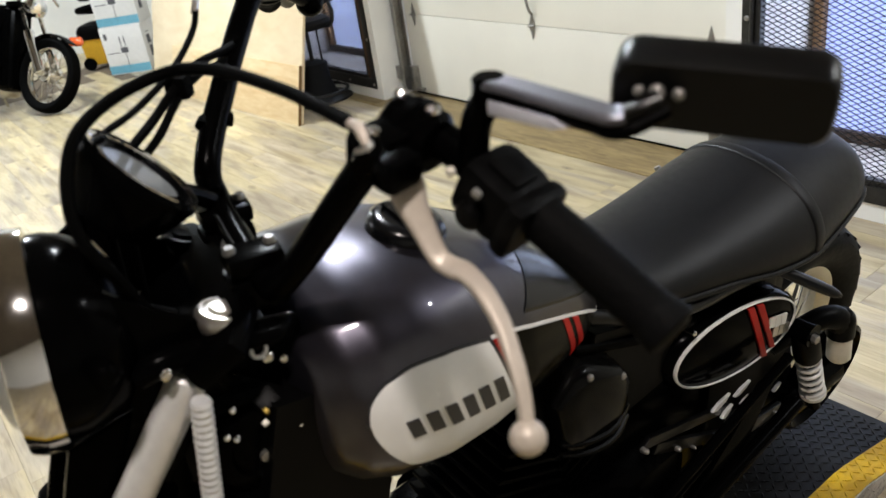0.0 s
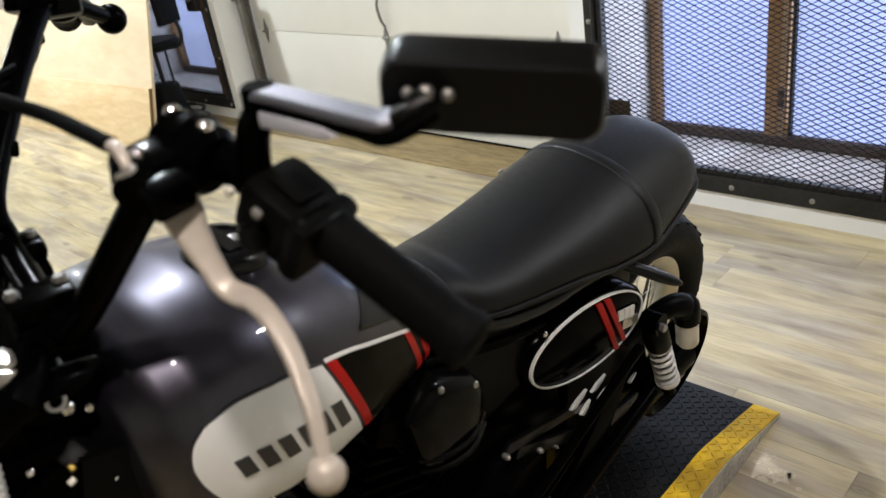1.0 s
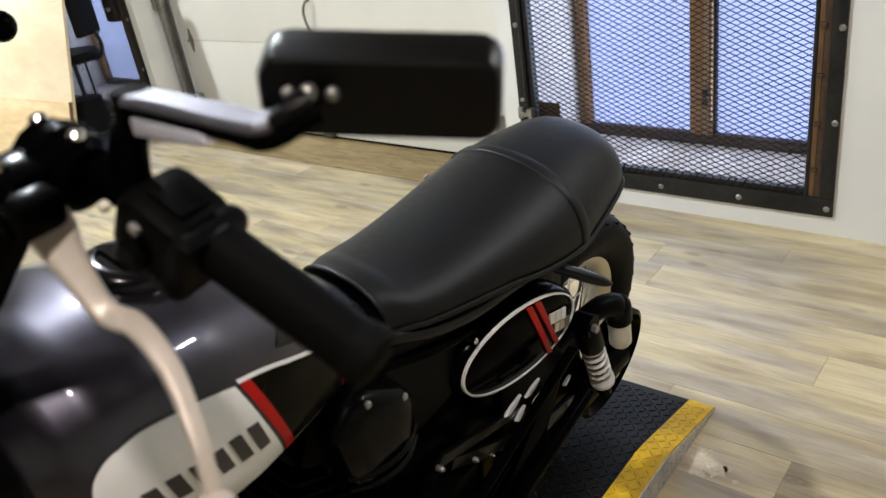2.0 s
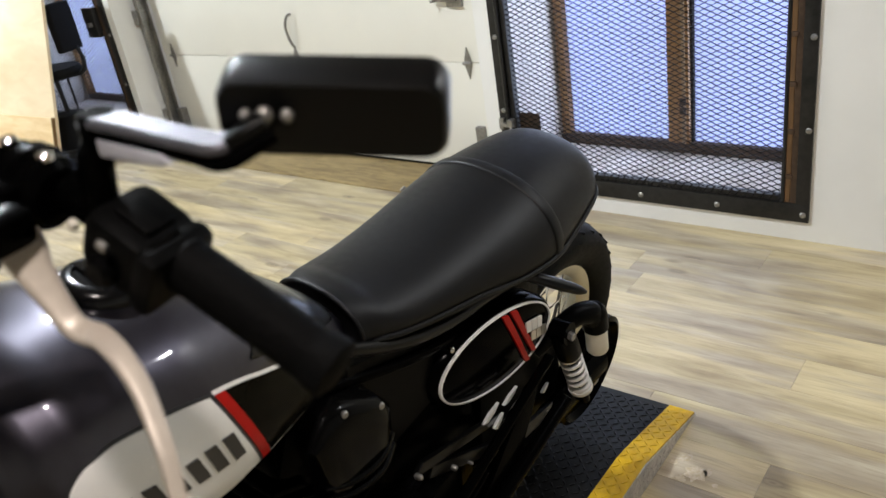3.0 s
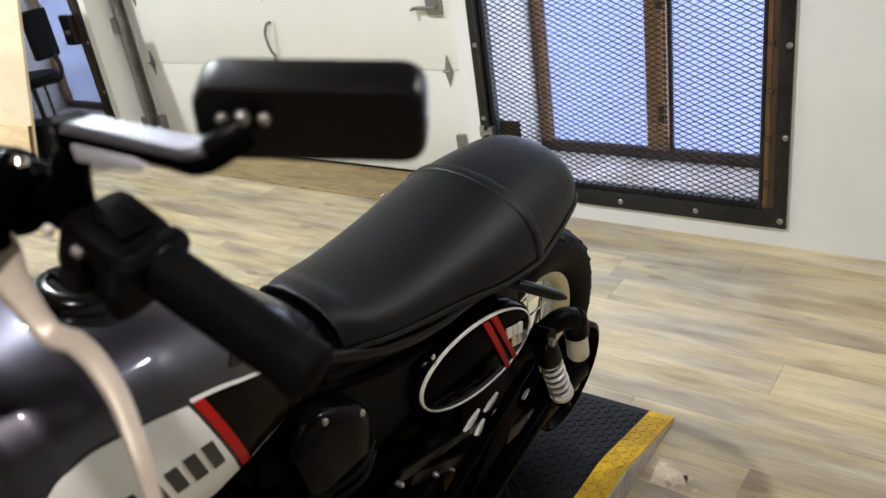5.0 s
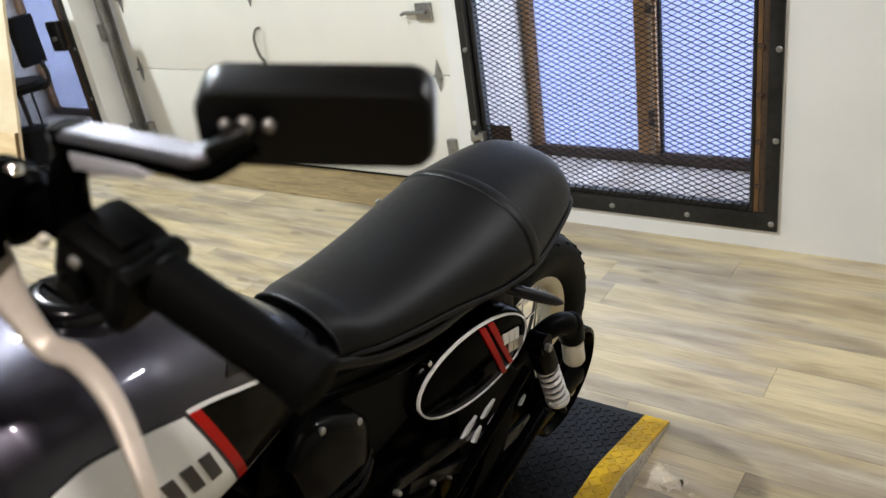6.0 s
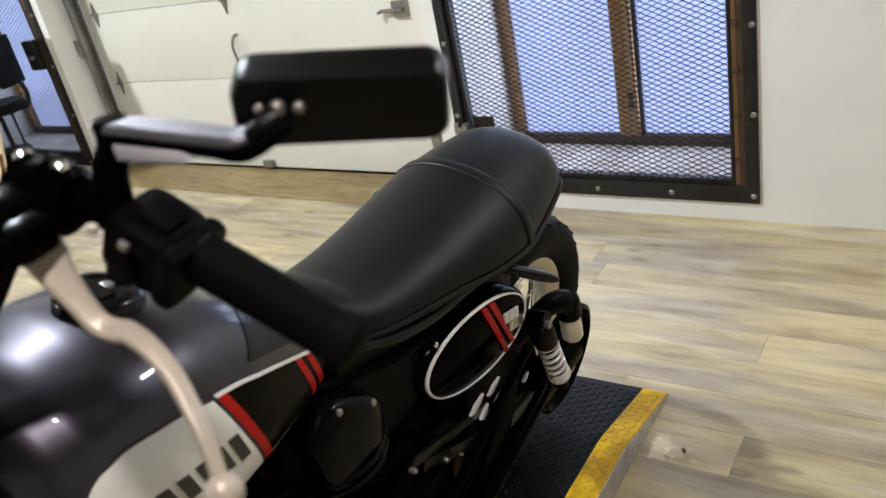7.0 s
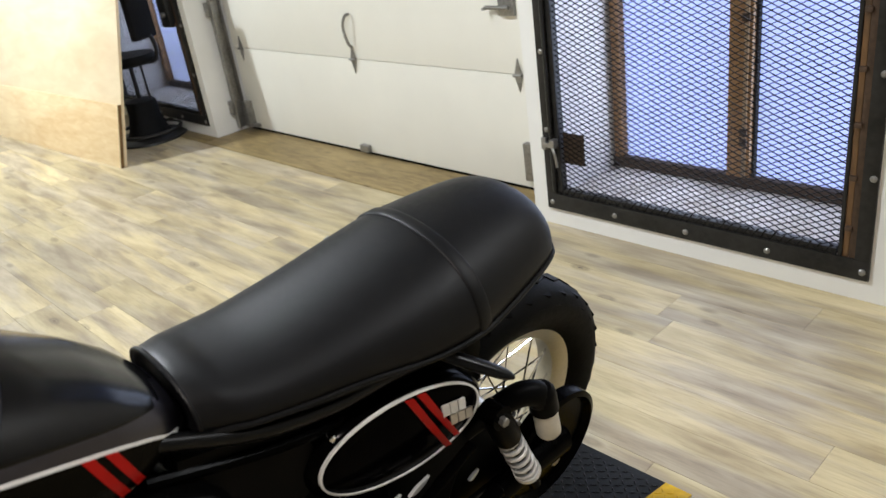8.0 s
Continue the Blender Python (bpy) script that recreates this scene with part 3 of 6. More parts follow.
    # recess, timber frame and panes
    part("window_sill", box((x0, 0.002, SILL), (x1, GY - WY, SILL + 0.012), 0.002), M["sill"], win, "dirty speckled stone sill")
    part("reveal", box((x0, 0.003, SILL + 0.012), (x0 + 0.008, GY - WY, HEAD)), M["reveal"], win)
    part("reveal", box((x1 - 0.008, 0.003, SILL + 0.012), (x1, GY - WY, HEAD)), M["reveal"], win)
    g0, g1 = GY - WY - 0.035, GY - WY + 0.02
    part("timber_rail", box((x0 + 0.008, g0, SILL + 0.012), (x1 - 0.008, g1, SILL + 0.06), 0.004), M["oldsteel"], win, "dirty dark brown bottom rail")
    for a, b in mullions:
        part("timber_post", box((a, g0 - 0.01, SILL + 0.06), (b, g1, HEAD), 0.004), M["rust"], win, "weathered brown timber post")
    for a, b in mullions:
        if b - a > 0.07:
            part("post_bead", box((b - 0.028, g0 - 0.018, SILL + 0.061), (b - 0.012, g0 - 0.009, HEAD), 0.003), M["bead"], win, "paler brown glazing bead")
            part("post_seal", box((b + 0.001, g0 + 0.01, SILL + 0.061), (b + 0.012, g1, HEAD), 0.002), M["steel_black"], win)
            for z in (0.32, 0.36, 0.78):
                part("window_catch", box((b - 0.034, g0 - 0.026, z), (b - 0.006, g0 - 0.019, z + 0.03), 0.002), M["oldsteel"], win)
    edges = [x0 + 0.008, *[v for ab in mullions for v in ab], x1 - 0.008]
    for a, b in zip(edges[::2], edges[1::2]):
        if b - a > 0.02:
            part("pane", box((a, GY - WY - 0.004, SILL + 0.06), (b, GY - WY + 0.004, HEAD)), M["frost"], win, "frosted pane with its own bluish glow for daylight")
    return win


right_window = barred_window(W0, W1, [(1.552, 1.592), (2.06, 2.15), (2.545, 2.60)], "black steel barred window with diamond mesh and frosted panes", 1)
left_window = barred_window(L0, L1, [(-2.60, -2.54), (-2.02, -1.90), (-1.50, -1.44)], "black steel barred window beside the garage door", 2)
hasp = box((1.468, -0.030, 0.335), (1.492, -0.0135, 0.385), 0.004)
box((1.488, -0.040, 0.350), (1.548, -0.020, 0.368), 0.004, hasp)
box((1.520, -0.046, 0.355), (1.545, -0.014, 0.385), 0.003, hasp)
tube([(1.535, -0.045, 0.352), (1.550, -0.052, 0.335), (1.556, -0.050, 0.305), (1.553, -0.046, 0.278)], 0.0055, 8, 4, hasp)
part("latch", hasp, M["zinc"], right_window, "zinc latch with a bent lever")
part("latch_plate", box((1.548, 0.010, 0.275), (1.648, 0.016, 0.402), 0.003), M["oldsteel"], right_window, "rusty lock plate")
part("hinge_tube", rod((1.512, -0.020, 0.16), (1.512, -0.020, 1.95), 0.0075, 10), M["steel_black"], right_window)

# plywood sheets that stand on the floor
sheet = thing("plywood_sheet", pose(-1.37, -0.545, 0, -15, 0, 3.5), "tall pale plywood sheet standing on edge", "plywood")
part("board", box((-2.44, 0.0, 0.0), (0, 0.019, 1.22), 0.001), M["ply"], sheet)
low = thing("low_plywood_sheet", pose(-1.372, -0.566, 0, -15, 0, 3.5), "low knotty plywood panel leaning on the taller sheet", "plywood")
part("board", box((-2.0, -0.0, 0.0), (-0.004, 0.0185, 0.385), 0.001), M["plylow"], low)
part("edge_strip", box((-0.0038, -0.0012, 0.0), (0.006, 0.0185, 0.386), 0.001), M["ply_edge"], low, "dark brown sawn edge")

part("lock_box", box((-1.56, -0.045, 0.72), (-1.44, -0.013, 0.90), 0.006), M["steel_black"], left_window, "black lock box on the frame")
part("lock_knob", rod((-1.485, -0.045, 0.80), (-1.485, -0.07, 0.80), 0.014), M["zinc"], left_window)
# housings are added over every lamp, none of them in view
for (lx, ly), watts, tone in BULBS_AND_FILL:
    fix = thing("added_ceiling_light", pose(lx, ly, CEIL), "small round unseen ceiling light added above a lamp", "ceiling light", "ceiling lights")
    part("housing", lathe([(0.09, 0.0), (0.09, -0.06), (0.075, -0.10), (0.07, -0.10), (0.08, -0.05), (0.0, -0.05)], seg=24), M["ceiling"], fix)


# ---- things along the west side ----
def stool():
    s = thing("stool", pose(-1.85, -0.13, 0, 0, 0, 20), "black swivel work stool with a round base and backrest", "stool")
    part("base", lathe([(0.0, 0.03), (0.20, 0.022), (0.245, 0.012), (0.25, 0.0), (0.0, 0.0)], seg=36), M["steel_black"], s)
    part("foot_ring", tube([(0.215 * math.cos(t), 0.215 * math.sin(t), 0.055) for t in np.linspace(0, 2 * math.pi, 32, endpoint=False).tolist()], 0.012, 10, closed=True), M["steel_black"], s, "black steel foot ring")
    # wide black body added round the foot of the pole
    part("pedestal", lathe([(0.0, 0.02), (0.15, 0.024), (0.13, 0.06), (0.105, 0.16), (0.10, 0.26), (0.05, 0.275), (0.0, 0.275)], seg=28), M["fabric"], s, "wide black body low on the pole")
    part("pole", rod((0, 0, 0.02), (0, 0, 0.50), 0.015), M["steel_black"], s)
    part("height_rod", rod((0.075, 0.02, 0.03), (0.075, 0.02, 0.51), 0.008), M["steel_black"], s)
    part("seat", lathe([(0.0, 0.50), (0.15, 0.50), (0.18, 0.515), (0.185, 0.54), (0.165, 0.565), (0.0, 0.572)], seg=32), M["fabric"], s, "black padded seat")
    part("back_bracket", tube([(0.10, 0.02, 0.505), (0.20, 0.04, 0.52), (0.225, 0.05, 0.60), (0.20, 0.05, 0.68)], 0.014, 10, 5), M["steel_black"], s)
    part("backrest", box((0.165, -0.09, 0.66), (0.215, 0.11, 0.96), 0.022, seg=3), M["fabric"], s, "black padded backrest")
    return s


stool()


def carton(x, y, z, w, d, h, turn, prints):
    b = thing("carton", pose(x, y, z, 0, 0, turn), "white printed cardboard carton with blue bands", "carton", "stacked cartons")
    part("body", box((-w / 2, -d / 2, 0), (w / 2, d / 2, h), 0.004), M["box_white"], b)
    for face, u0, u1, v0, v1, mat in prints:
        if face == "s":
            part("print", box((u0, -d / 2 - 0.001, v0), (u1, -d / 2 + 0.001, v1)), M[mat], b)
        else:
            part("print", box((w / 2 - 0.001, u0, v0), (w / 2 + 0.001, u1, v1)), M[mat], b)
    part("tape", box((-w / 2 - 0.0005, -0.03, h - 0.002), (w / 2 + 0.0005, 0.03, h + 0.0008)), M["cream"], b)
    return b


PR = [("s", -0.199, 0.199, 0.01, 0.085, "box_blue"), ("s", -0.005, 0.002, 0.06, 0.22, "box_ink"), ("s", -0.04, 0.03, 0.20, 0.25, "box_ink"), ("s", -0.03, -0.02, 0.26, 0.35, "box_ink"), ("s", 0.01, 0.02, 0.26, 0.35, "box_ink"), ("s", -0.17, -0.14, 0.33, 0.39, "box_ink"), ("s", -0.17, -0.06, 0.20, 0.207, "box_ink"), ("e", -0.08, 0.0, 0.24, 0.32, "box_ink"), ("e", -0.08, 0.0, 0.345, 0.352, "box_ink"), ("e", -0.07, 0.01, 0.12, 0.22, "box_ink")]
carton(-4.78, -0.52, 0.0, 0.40, 0.34, 0.44, 52, PR)
carton(-4.79, -0.51, 0.442, 0.40, 0.34, 0.44, 54, PR)


def shop_vacuum():
    v = thing("shop_vacuum", pose(-5.35, -0.62, 0, 0, 0, 50), "yellow and black workshop vacuum with a coiled hose", "vacuum cleaner")
    part("tank", rings(bmesh.new(), [[(x * k, y * k, z) for x, y in ((-0.17, -0.14), (0.17, -0.14), (0.19, 0), (0.17, 0.14), (-0.17, 0.14), (-0.19, 0))] for k, z in ((0.88, 0.05), (0.95, 0.08), (1.0, 0.28), (1.0, 0.30))]), M["tool_yellow"], v, "yellow plastic tank")
    part("lid", rings(bmesh.new(), [[(x * k, y * k, z) for x, y in ((-0.18, -0.15), (0.18, -0.15), (0.2, 0), (0.18, 0.15), (-0.18, 0.15), (-0.2, 0))] for k, z in ((1.0, 0.30), (1.0, 0.38), (0.85, 0.43), (0.5, 0.45))]), M["plastic"], v)
    for x in (-0.13, 0.13):
        part("castor", lathe([(0.02, -0.02), (0.06, -0.02), (0.065, 0.0), (0.06, 0.02), (0.02, 0.02)], (x, -0.15, 0.065), (0, 1, 0), 20), M["rubber"], v)
    part("hose", tube([(0.15 * math.cos(t), 0.12 * math.sin(t), 0.50 + 0.02 * t) for t in np.linspace(0, 9.0, 40).tolist()], 0.032, 12), M["rubber"], v)
    return v


shop_vacuum()

# ---- lift platform ----
TOPZ = 0.07
lift = thing("lift_platform", pose(0, 0, 0), "low black treadplate platform with a worn yellow edge", "platform")
PX0, PX1, PY0, PY1, SLOPE = 2.08, 2.720, -3.9, -1.29, -0.995


def deck(x0, x1, lift_by, name, mat, label=""):
    bm = bmesh.new()
    prof = [(PY0, TOPZ), (PY1 - 0.02, TOPZ), (PY1 + 0.02, TOPZ - 0.005), (SLOPE, 0.006)]
    loops = []
    for y, z in prof:
        loops.append([(x0, y, z + lift_by), (x1, y, z + lift_by), (x1, y, max(z - 0.006, 0.0)), (x0, y, max(z - 0.006, 0.0))])
    rings(bm, loops)
    return part(name, bm, M[mat], lift, label)


deck(PX0, PX1 - 0.068, 0.0, "deck", "tread")
deck(PX1 - 0.068, PX1, 0.001, "yellow_border", "yellow", "worn yellow painted border")
side = bmesh.new()
for x0, x1 in ((PX1 - 0.004, PX1 + 0.003), (PX0 - 0.003, PX0 + 0.004)):
    vs = [[side.verts.new((x, y, z)) for y, z in ((PY0, 0.001), (PY0, TOPZ - 0.001), (PY1 - 0.01, TOPZ - 0.001), (SLOPE + 0.002, 0.001))] for x in (x0, x1)]
    for k in range(4):
        side.faces.new((vs[0][k - 1], vs[0][k], vs[1][k], vs[1][k - 1]))
    side.faces.new(vs[0])
    side.faces.new(vs[1][::-1])
part("side_plate", side, M["alu"], lift, "bare scuffed treadplate side")


# raised lugs of the treadplate, on the deck, its border and its side
def lugs(name, mat, spots, turn):
    verts, faces = [], []
    for at, across, along, up, flip in spots:
        a = radians(45 if flip else -45) + turn
        u = math.cos(a) * across + math.sin(a) * along
        v = -math.sin(a) * across + math.cos(a) * along
        k = len(verts)
        for du, dv, h in ((-0.011, 0, 0), (0, -0.003, 0), (0.011, 0, 0), (0, 0.003, 0), (-0.0035, 0, 0.0017), (0.0035, 0, 0.0017)):
            verts.append(at + du * u + dv * v + h * up)
        faces += [(k, k + 1, k + 4), (k + 1, k + 5, k + 4), (k + 1, k + 2, k + 5), (k + 2, k + 3, k + 5), (k + 3, k + 4, k + 5), (k + 3, k, k + 4)]
    me = bpy.data.meshes.new(name)
    me.from_pydata(verts, [], faces)
    me.materials.append(M[mat])
    ob = new(name, me)
    ob.parent = lift
    return tagged(ob, kind="stuff")


def deck_spots(x0, x1):
    out = []
    down = math.atan2(TOPZ - 0.006, SLOPE - PY1)
    for i, y in enumerate(np.arange(-2.3, SLOPE - 0.02, 0.0205).tolist()):
        for j, x in enumerate(np.arange(x0 + 0.011, x1 - 0.005, 0.0205).tolist()):
            z = TOPZ if y < PY1 else TOPZ - (y - PY1) * math.tan(down)
            al = Vector((0, 1, 0)) if y < PY1 else Vector((0, math.cos(down), -math.sin(down)))
            out.append((Vector((x, y, z + 0.0012)), Vector((1, 0, 0)), al, Vector((1, 0, 0)).cross(al), (i + j) % 2))
    return out


lugs("lug_pattern", "tread", deck_spots(2.2, PX1 - 0.068), 0)
lugs("lug_pattern", "yellow", deck_spots(PX1 - 0.068, PX1), 0)
lugs("lug_pattern", "alu", [(Vector((PX1 + 0.0032, y, z)), Vector((0, 1, 0)), Vector((0, 0, 1)), Vector((1, 0, 0)), (i + j) % 2) for i, y in enumerate(np.arange(-2.3, -1.05, 0.024).tolist()) for j, z in enumerate((0.014, 0.034, 0.055)) if z < TOPZ - 0.008 - max(0, (y + 1.3) * 0.22)], 0)

# ---- the motorcycle: +x its left, +y to the rear, leaning on its side stand ----
BIKE = pose(2.5, -1.3, 0.05, 0, 5.5, 0)
bike = thing("motorcycle", BIKE, "dark grey scrambler motorcycle with a black bench seat", "motorcycle")


def bp(name, bm, mat, parent=None, label="", sharp=35):
    return part(name, bm, M[mat], parent or bike, label, sharp=sharp)


# wheels
def wheel(at, R, rim_r, half, steer=None):
    hub = part("wheel", lathe([(0.02, -0.075), (0.035, -0.07), (0.03, -0.04), (0.028, 0.0), (0.03, 0.04), (0.035, 0.07), (0.02, 0.075)], at, (1, 0, 0), 20), M["silver"], bike, "spoked wheel")
    prof = [(rim_r - 0.004, 0.62), (rim_r + 0.02, 0.86), (rim_r + 0.5 * (R - rim_r), 1.0), (R - 0.03, 0.94), (R - 0.013, 0.72), (R - 0.005, 0.36), (R - 0.004, 0.0)]
    loop = [(r, half * w) for r, w in prof] + [(r, -half * w) for r, w in prof[-2::-1]]
    loop += [(rim_r - 0.012, -half * 0.45), (rim_r - 0.012, half * 0.45)]
    part("tyre", lathe(loop, at, (1, 0, 0), 64, closed=True), M["tyre"], hub, "black knobbly tyre")
    # tread blocks
    blocks = bmesh.new()
    n = 34
    for k in range(n):
        a = 2 * math.pi * k / n
        for w, da, ln, wd, tw in ((0.0, 0.0, 0.036, 0.013, 0.35), (0.42, 0.5, 0.038, 0.0165, -0.5), (-0.42, 0.5, 0.038, 0.0165, 0.5), (0.78, 0.05, 0.036, 0.013, -0.12), (-0.78, 0.05, 0.036, 0.013, 0.12)):
            b = a + da * 2 * math.pi / n
            rr = R - 0.004 - (0.006 if abs(w) > 0.3 else 0) - (0.013 if abs(w) > 0.7 else 0)
            m = Matrix.Translation(at) @ Matrix.Rotation(b, 4, "X") @ Matrix.Translation((half * w, 0, rr)) @ Matrix.Rotation(radians(42 if abs(w) > 0.7 else 12 if w else 0) * (1 if w > 0 else -1), 4, "Y") @ Matrix.Rotation(tw, 4, "Z")
            turned((-wd, -ln / 1.5, -0.006), (wd, ln / 1.5, 0.0012), m, 0.0, blocks)
    part("tread", blocks, M["tyre"], hub)
    rp = [(rim_r, half * 0.62), (rim_r + 0.006, half * 0.70), (rim_r + 0.008, half * 0.62), (rim_r - 0.008, half * 0.5), (rim_r - 0.026, half * 0.2), (rim_r - 0.028, 0.0)]
    rp += [(r, -w) for r, w in rp[-2::-1]]
    rp += [(rim_r - 0.034, -half * 0.3), (rim_r - 0.036, 0.0), (rim_r - 0.034, half * 0.3), (rim_r - 0.014, half * 0.56)]
    part("rim", lathe(rp, at, (1, 0, 0), 64, closed=True), M["rim"], hub, "pale anodised spoked rim")
    for s in (1, -1):
        part("rim_band", lathe([(rim_r - 0.012, s * half * 0.44), (rim_r - 0.0105, s * half * 0.52), (rim_r - 0.020, s * half * 0.36), (rim_r - 0.0225, s * half * 0.28)], at, (1, 0, 0), 64, closed=True), M["bronze"], hub, "olive band inside the rim")
    for k in range(28):
        a, s = 2 * math.pi * k / 28, 1 if k % 2 else -1
        lean = 0.42 if (k // 2) % 2 else -0.42
        u = lambda t: Vector((0, math.sin(t), math.cos(t)))
        part("spoke", rod(Vector(at) + Vector((s * 0.055, 0, 0)) + 0.032 * u(a + 2.2 * lean), Vector(at) + Vector((s * 0.008, 0, 0)) + (rim_r - 0.034) * u(a), 0.0022, 6), M["chrome"], hub)
    return hub


rear = wheel((-0.030, -0.121, 0.357), 0.318, 0.226, 0.064)
# the wheel leans a little more than the frame parts round it
rear.matrix_local = Matrix.Translation((-0.030, -0.121, 0.357)) @ Matrix.Rotation(radians(8), 4, "Y") @ Matrix.Translation((0.030, 0.121, -0.357))
# belt pulley and axle nut
pul = lathe([(0.001, 0.0), (0.125, 0.0), (0.13, 0.004), (0.13, 0.03), (0.12, 0.034), (0.11, 0.02), (0.001, 0.016)], (0.085, -0.085, 0.355), (1, 0, 0), 40, closed=True)
bp("belt_pulley", pul, "black", rear, "dark belt pulley")
bp("axle_nut", rod((0.06, -0.10, 0.352), (0.138, -0.10, 0.352), 0.012, 6), "zinc", rear)
STEER = Matrix.Translation((0, -1.2, 0)) @ Matrix.Rotation(radians(-10.7), 4, "Z")


def st(*p):
    """A place given from the steering head, in the bike's frame."""
    return STEER @ Vector(p)


front_at = st(0, -0.56, 0.34)
front = wheel((front_at.x, front_at.y, front_at.z), 0.315, 0.235, 0.05)

# swingarm, rails, engine
for s in (1, -1):
    bp("swingarm", tube([(s * 0.12, -0.55, 0.36), (s * 0.125, -0.3, 0.365), (s * 0.12, -0.06, 0.35)], 0.022, 12, 4, flat=1.4), "black")
    bp("seat_rail", tube([(s * 0.09, -0.78, 0.83), (s * 0.104, -0.66, 0.775), (s * 0.106, -0.55, 0.745), (s * 0.106, -0.45, 0.735), (s * 0.108, -0.28, 0.715), (s * 0.09, -0.16, 0.735), (s * 0.06, -0.08, 0.71)], 0.011, 12, 4), "shell")
    bp("lower_rail", tube([(s * 0.085, -0.80, 0.78), (s * 0.096, -0.66, 0.735), (s * 0.096, -0.55, 0.705), (s * 0.09, -0.46, 0.69)], 0.009, 10, 4), "black")
    bp("frame_tube", tube([(s * 0.06, -1.18, 0.86), (s * 0.12, -1.08, 0.55), (s * 0.14, -0.95, 0.28), (s * 0.15, -0.6, 0.24), (s * 0.13, -0.5, 0.40)], 0.018, 10, 4), "black")

# side covers with the oval emblem
OC, OA, OB, OT = Vector((0.121, -0.448, 0.6275)), 0.144, 0.078, radians(-5)


def swing(y, z):
    return 0.117 * y + 0.086 * z



def oval(a, b, n=48):
    return [(a * math.cos(t) * math.cos(OT) - b * math.sin(t) * math.sin(OT), a * math.cos(t) * math.sin(OT) + b * math.sin(t) * math.cos(OT)) for t in np.linspace(0, 2 * math.pi, n, endpoint=False)]


def cover(s):
    bm = bmesh.new()
    loops = []
    for k, d in ((1.12, -0.045), (1.10, -0.012), (1.04, -0.002), (0.98, 0.0), (0.6, 0.004), (0.1, 0.0055)):
        loops.append([(s * (OC.x + d + swing(y, z)), OC.y + y, OC.z + z) for y, z in oval(OA * k, OB * k)])
    rings(bm, loops)
    return bp("side_cover", bm, "paint_black", None, "gloss black side cover with a white oval line")


for s in (1, -1):
    c = cover(s)
    if s == 1:
        ring = bmesh.new()
        o, i = oval(OA, OB), oval(OA - 0.0032, OB - 0.0032)
        rings(ring, [[(OC.x + 0.0035 + swing(y, z), OC.y + y, OC.z + z) for y, z in o], [(OC.x + 0.0045 + swing(y, z), OC.y + y, OC.z + z) for y, z in i], [(OC.x + 0.001 + swing(y, z), OC.y + y, OC.z + z) for y, z in i], [(OC.x - 0.001 + swing(y, z), OC.y + y, OC.z + z) for y, z in o]], closed=True)
        bp("oval_line", ring, "white", c, "white oval pinstripe")

        def on_cover(y, z, d=0.0):
            q = (y / OA) ** 2 + (z / OB) ** 2
            return Vector((OC.x + 0.0045 + 0.0035 * max(0, 1 - q) + d + swing(y, z), OC.y + y, OC.z + z))

        def band(tops, lows, name, mat, zt, zb, n=8):
            bm = bmesh.new()
            loops = []
            for k in range(n + 1):
                f = k / n
                a, b = (t + (l - t) * f - 0.0015 * math.sin(math.pi * f) for t, l in zip(tops, lows))
                z = zt + (zb - zt) * f
                loops.append([on_cover(a, z, 0.0015), on_cover(b, z - 0.003, 0.0015), on_cover(b, z - 0.003, -0.002), on_cover(a, z, -0.002)])
            rings(bm, loops)
            return bp(name, bm, mat, c)

        band((0.001, 0.0160), (0.073, 0.0860), "red_stripe", "red", 0.0715, -0.0665)
        band((0.0225, 0.0380), (0.0905, 0.1025), "red_stripe", "red", 0.0695, -0.054)
        # badge: two rows of plain bars
        for row_z, shift_y, mat, rise in ((0.0015, 0.0675, "white", 0.0235), (-0.0255, 0.0835, "silver", 0.0225)):
            for k in range(3):
                y0, z0 = shift_y + k * 0.0157, row_z - 0.0032 * k
                bm = bmesh.new()
                rings(bm, [[on_cover(y0, z0, h), on_cover(y0 + 0.0135, z0 - 0.0026, h), on_cover(y0 + 0.0105, z0 + rise - 0.0026, h), on_cover(y0 - 0.003, z0 + rise, h)] for h in (-0.001, 0.0022)])
                bp("badge_bar", bm, mat, c, "pale raised badge bar")

bp("cover_bolt", lathe([(0.005, -0.02), (0.005, 0.002), (0.003, 0.004), (0, 0.004)], (0.117, -0.566, 0.7045), (1, 0, 0.1), 10), "chrome")
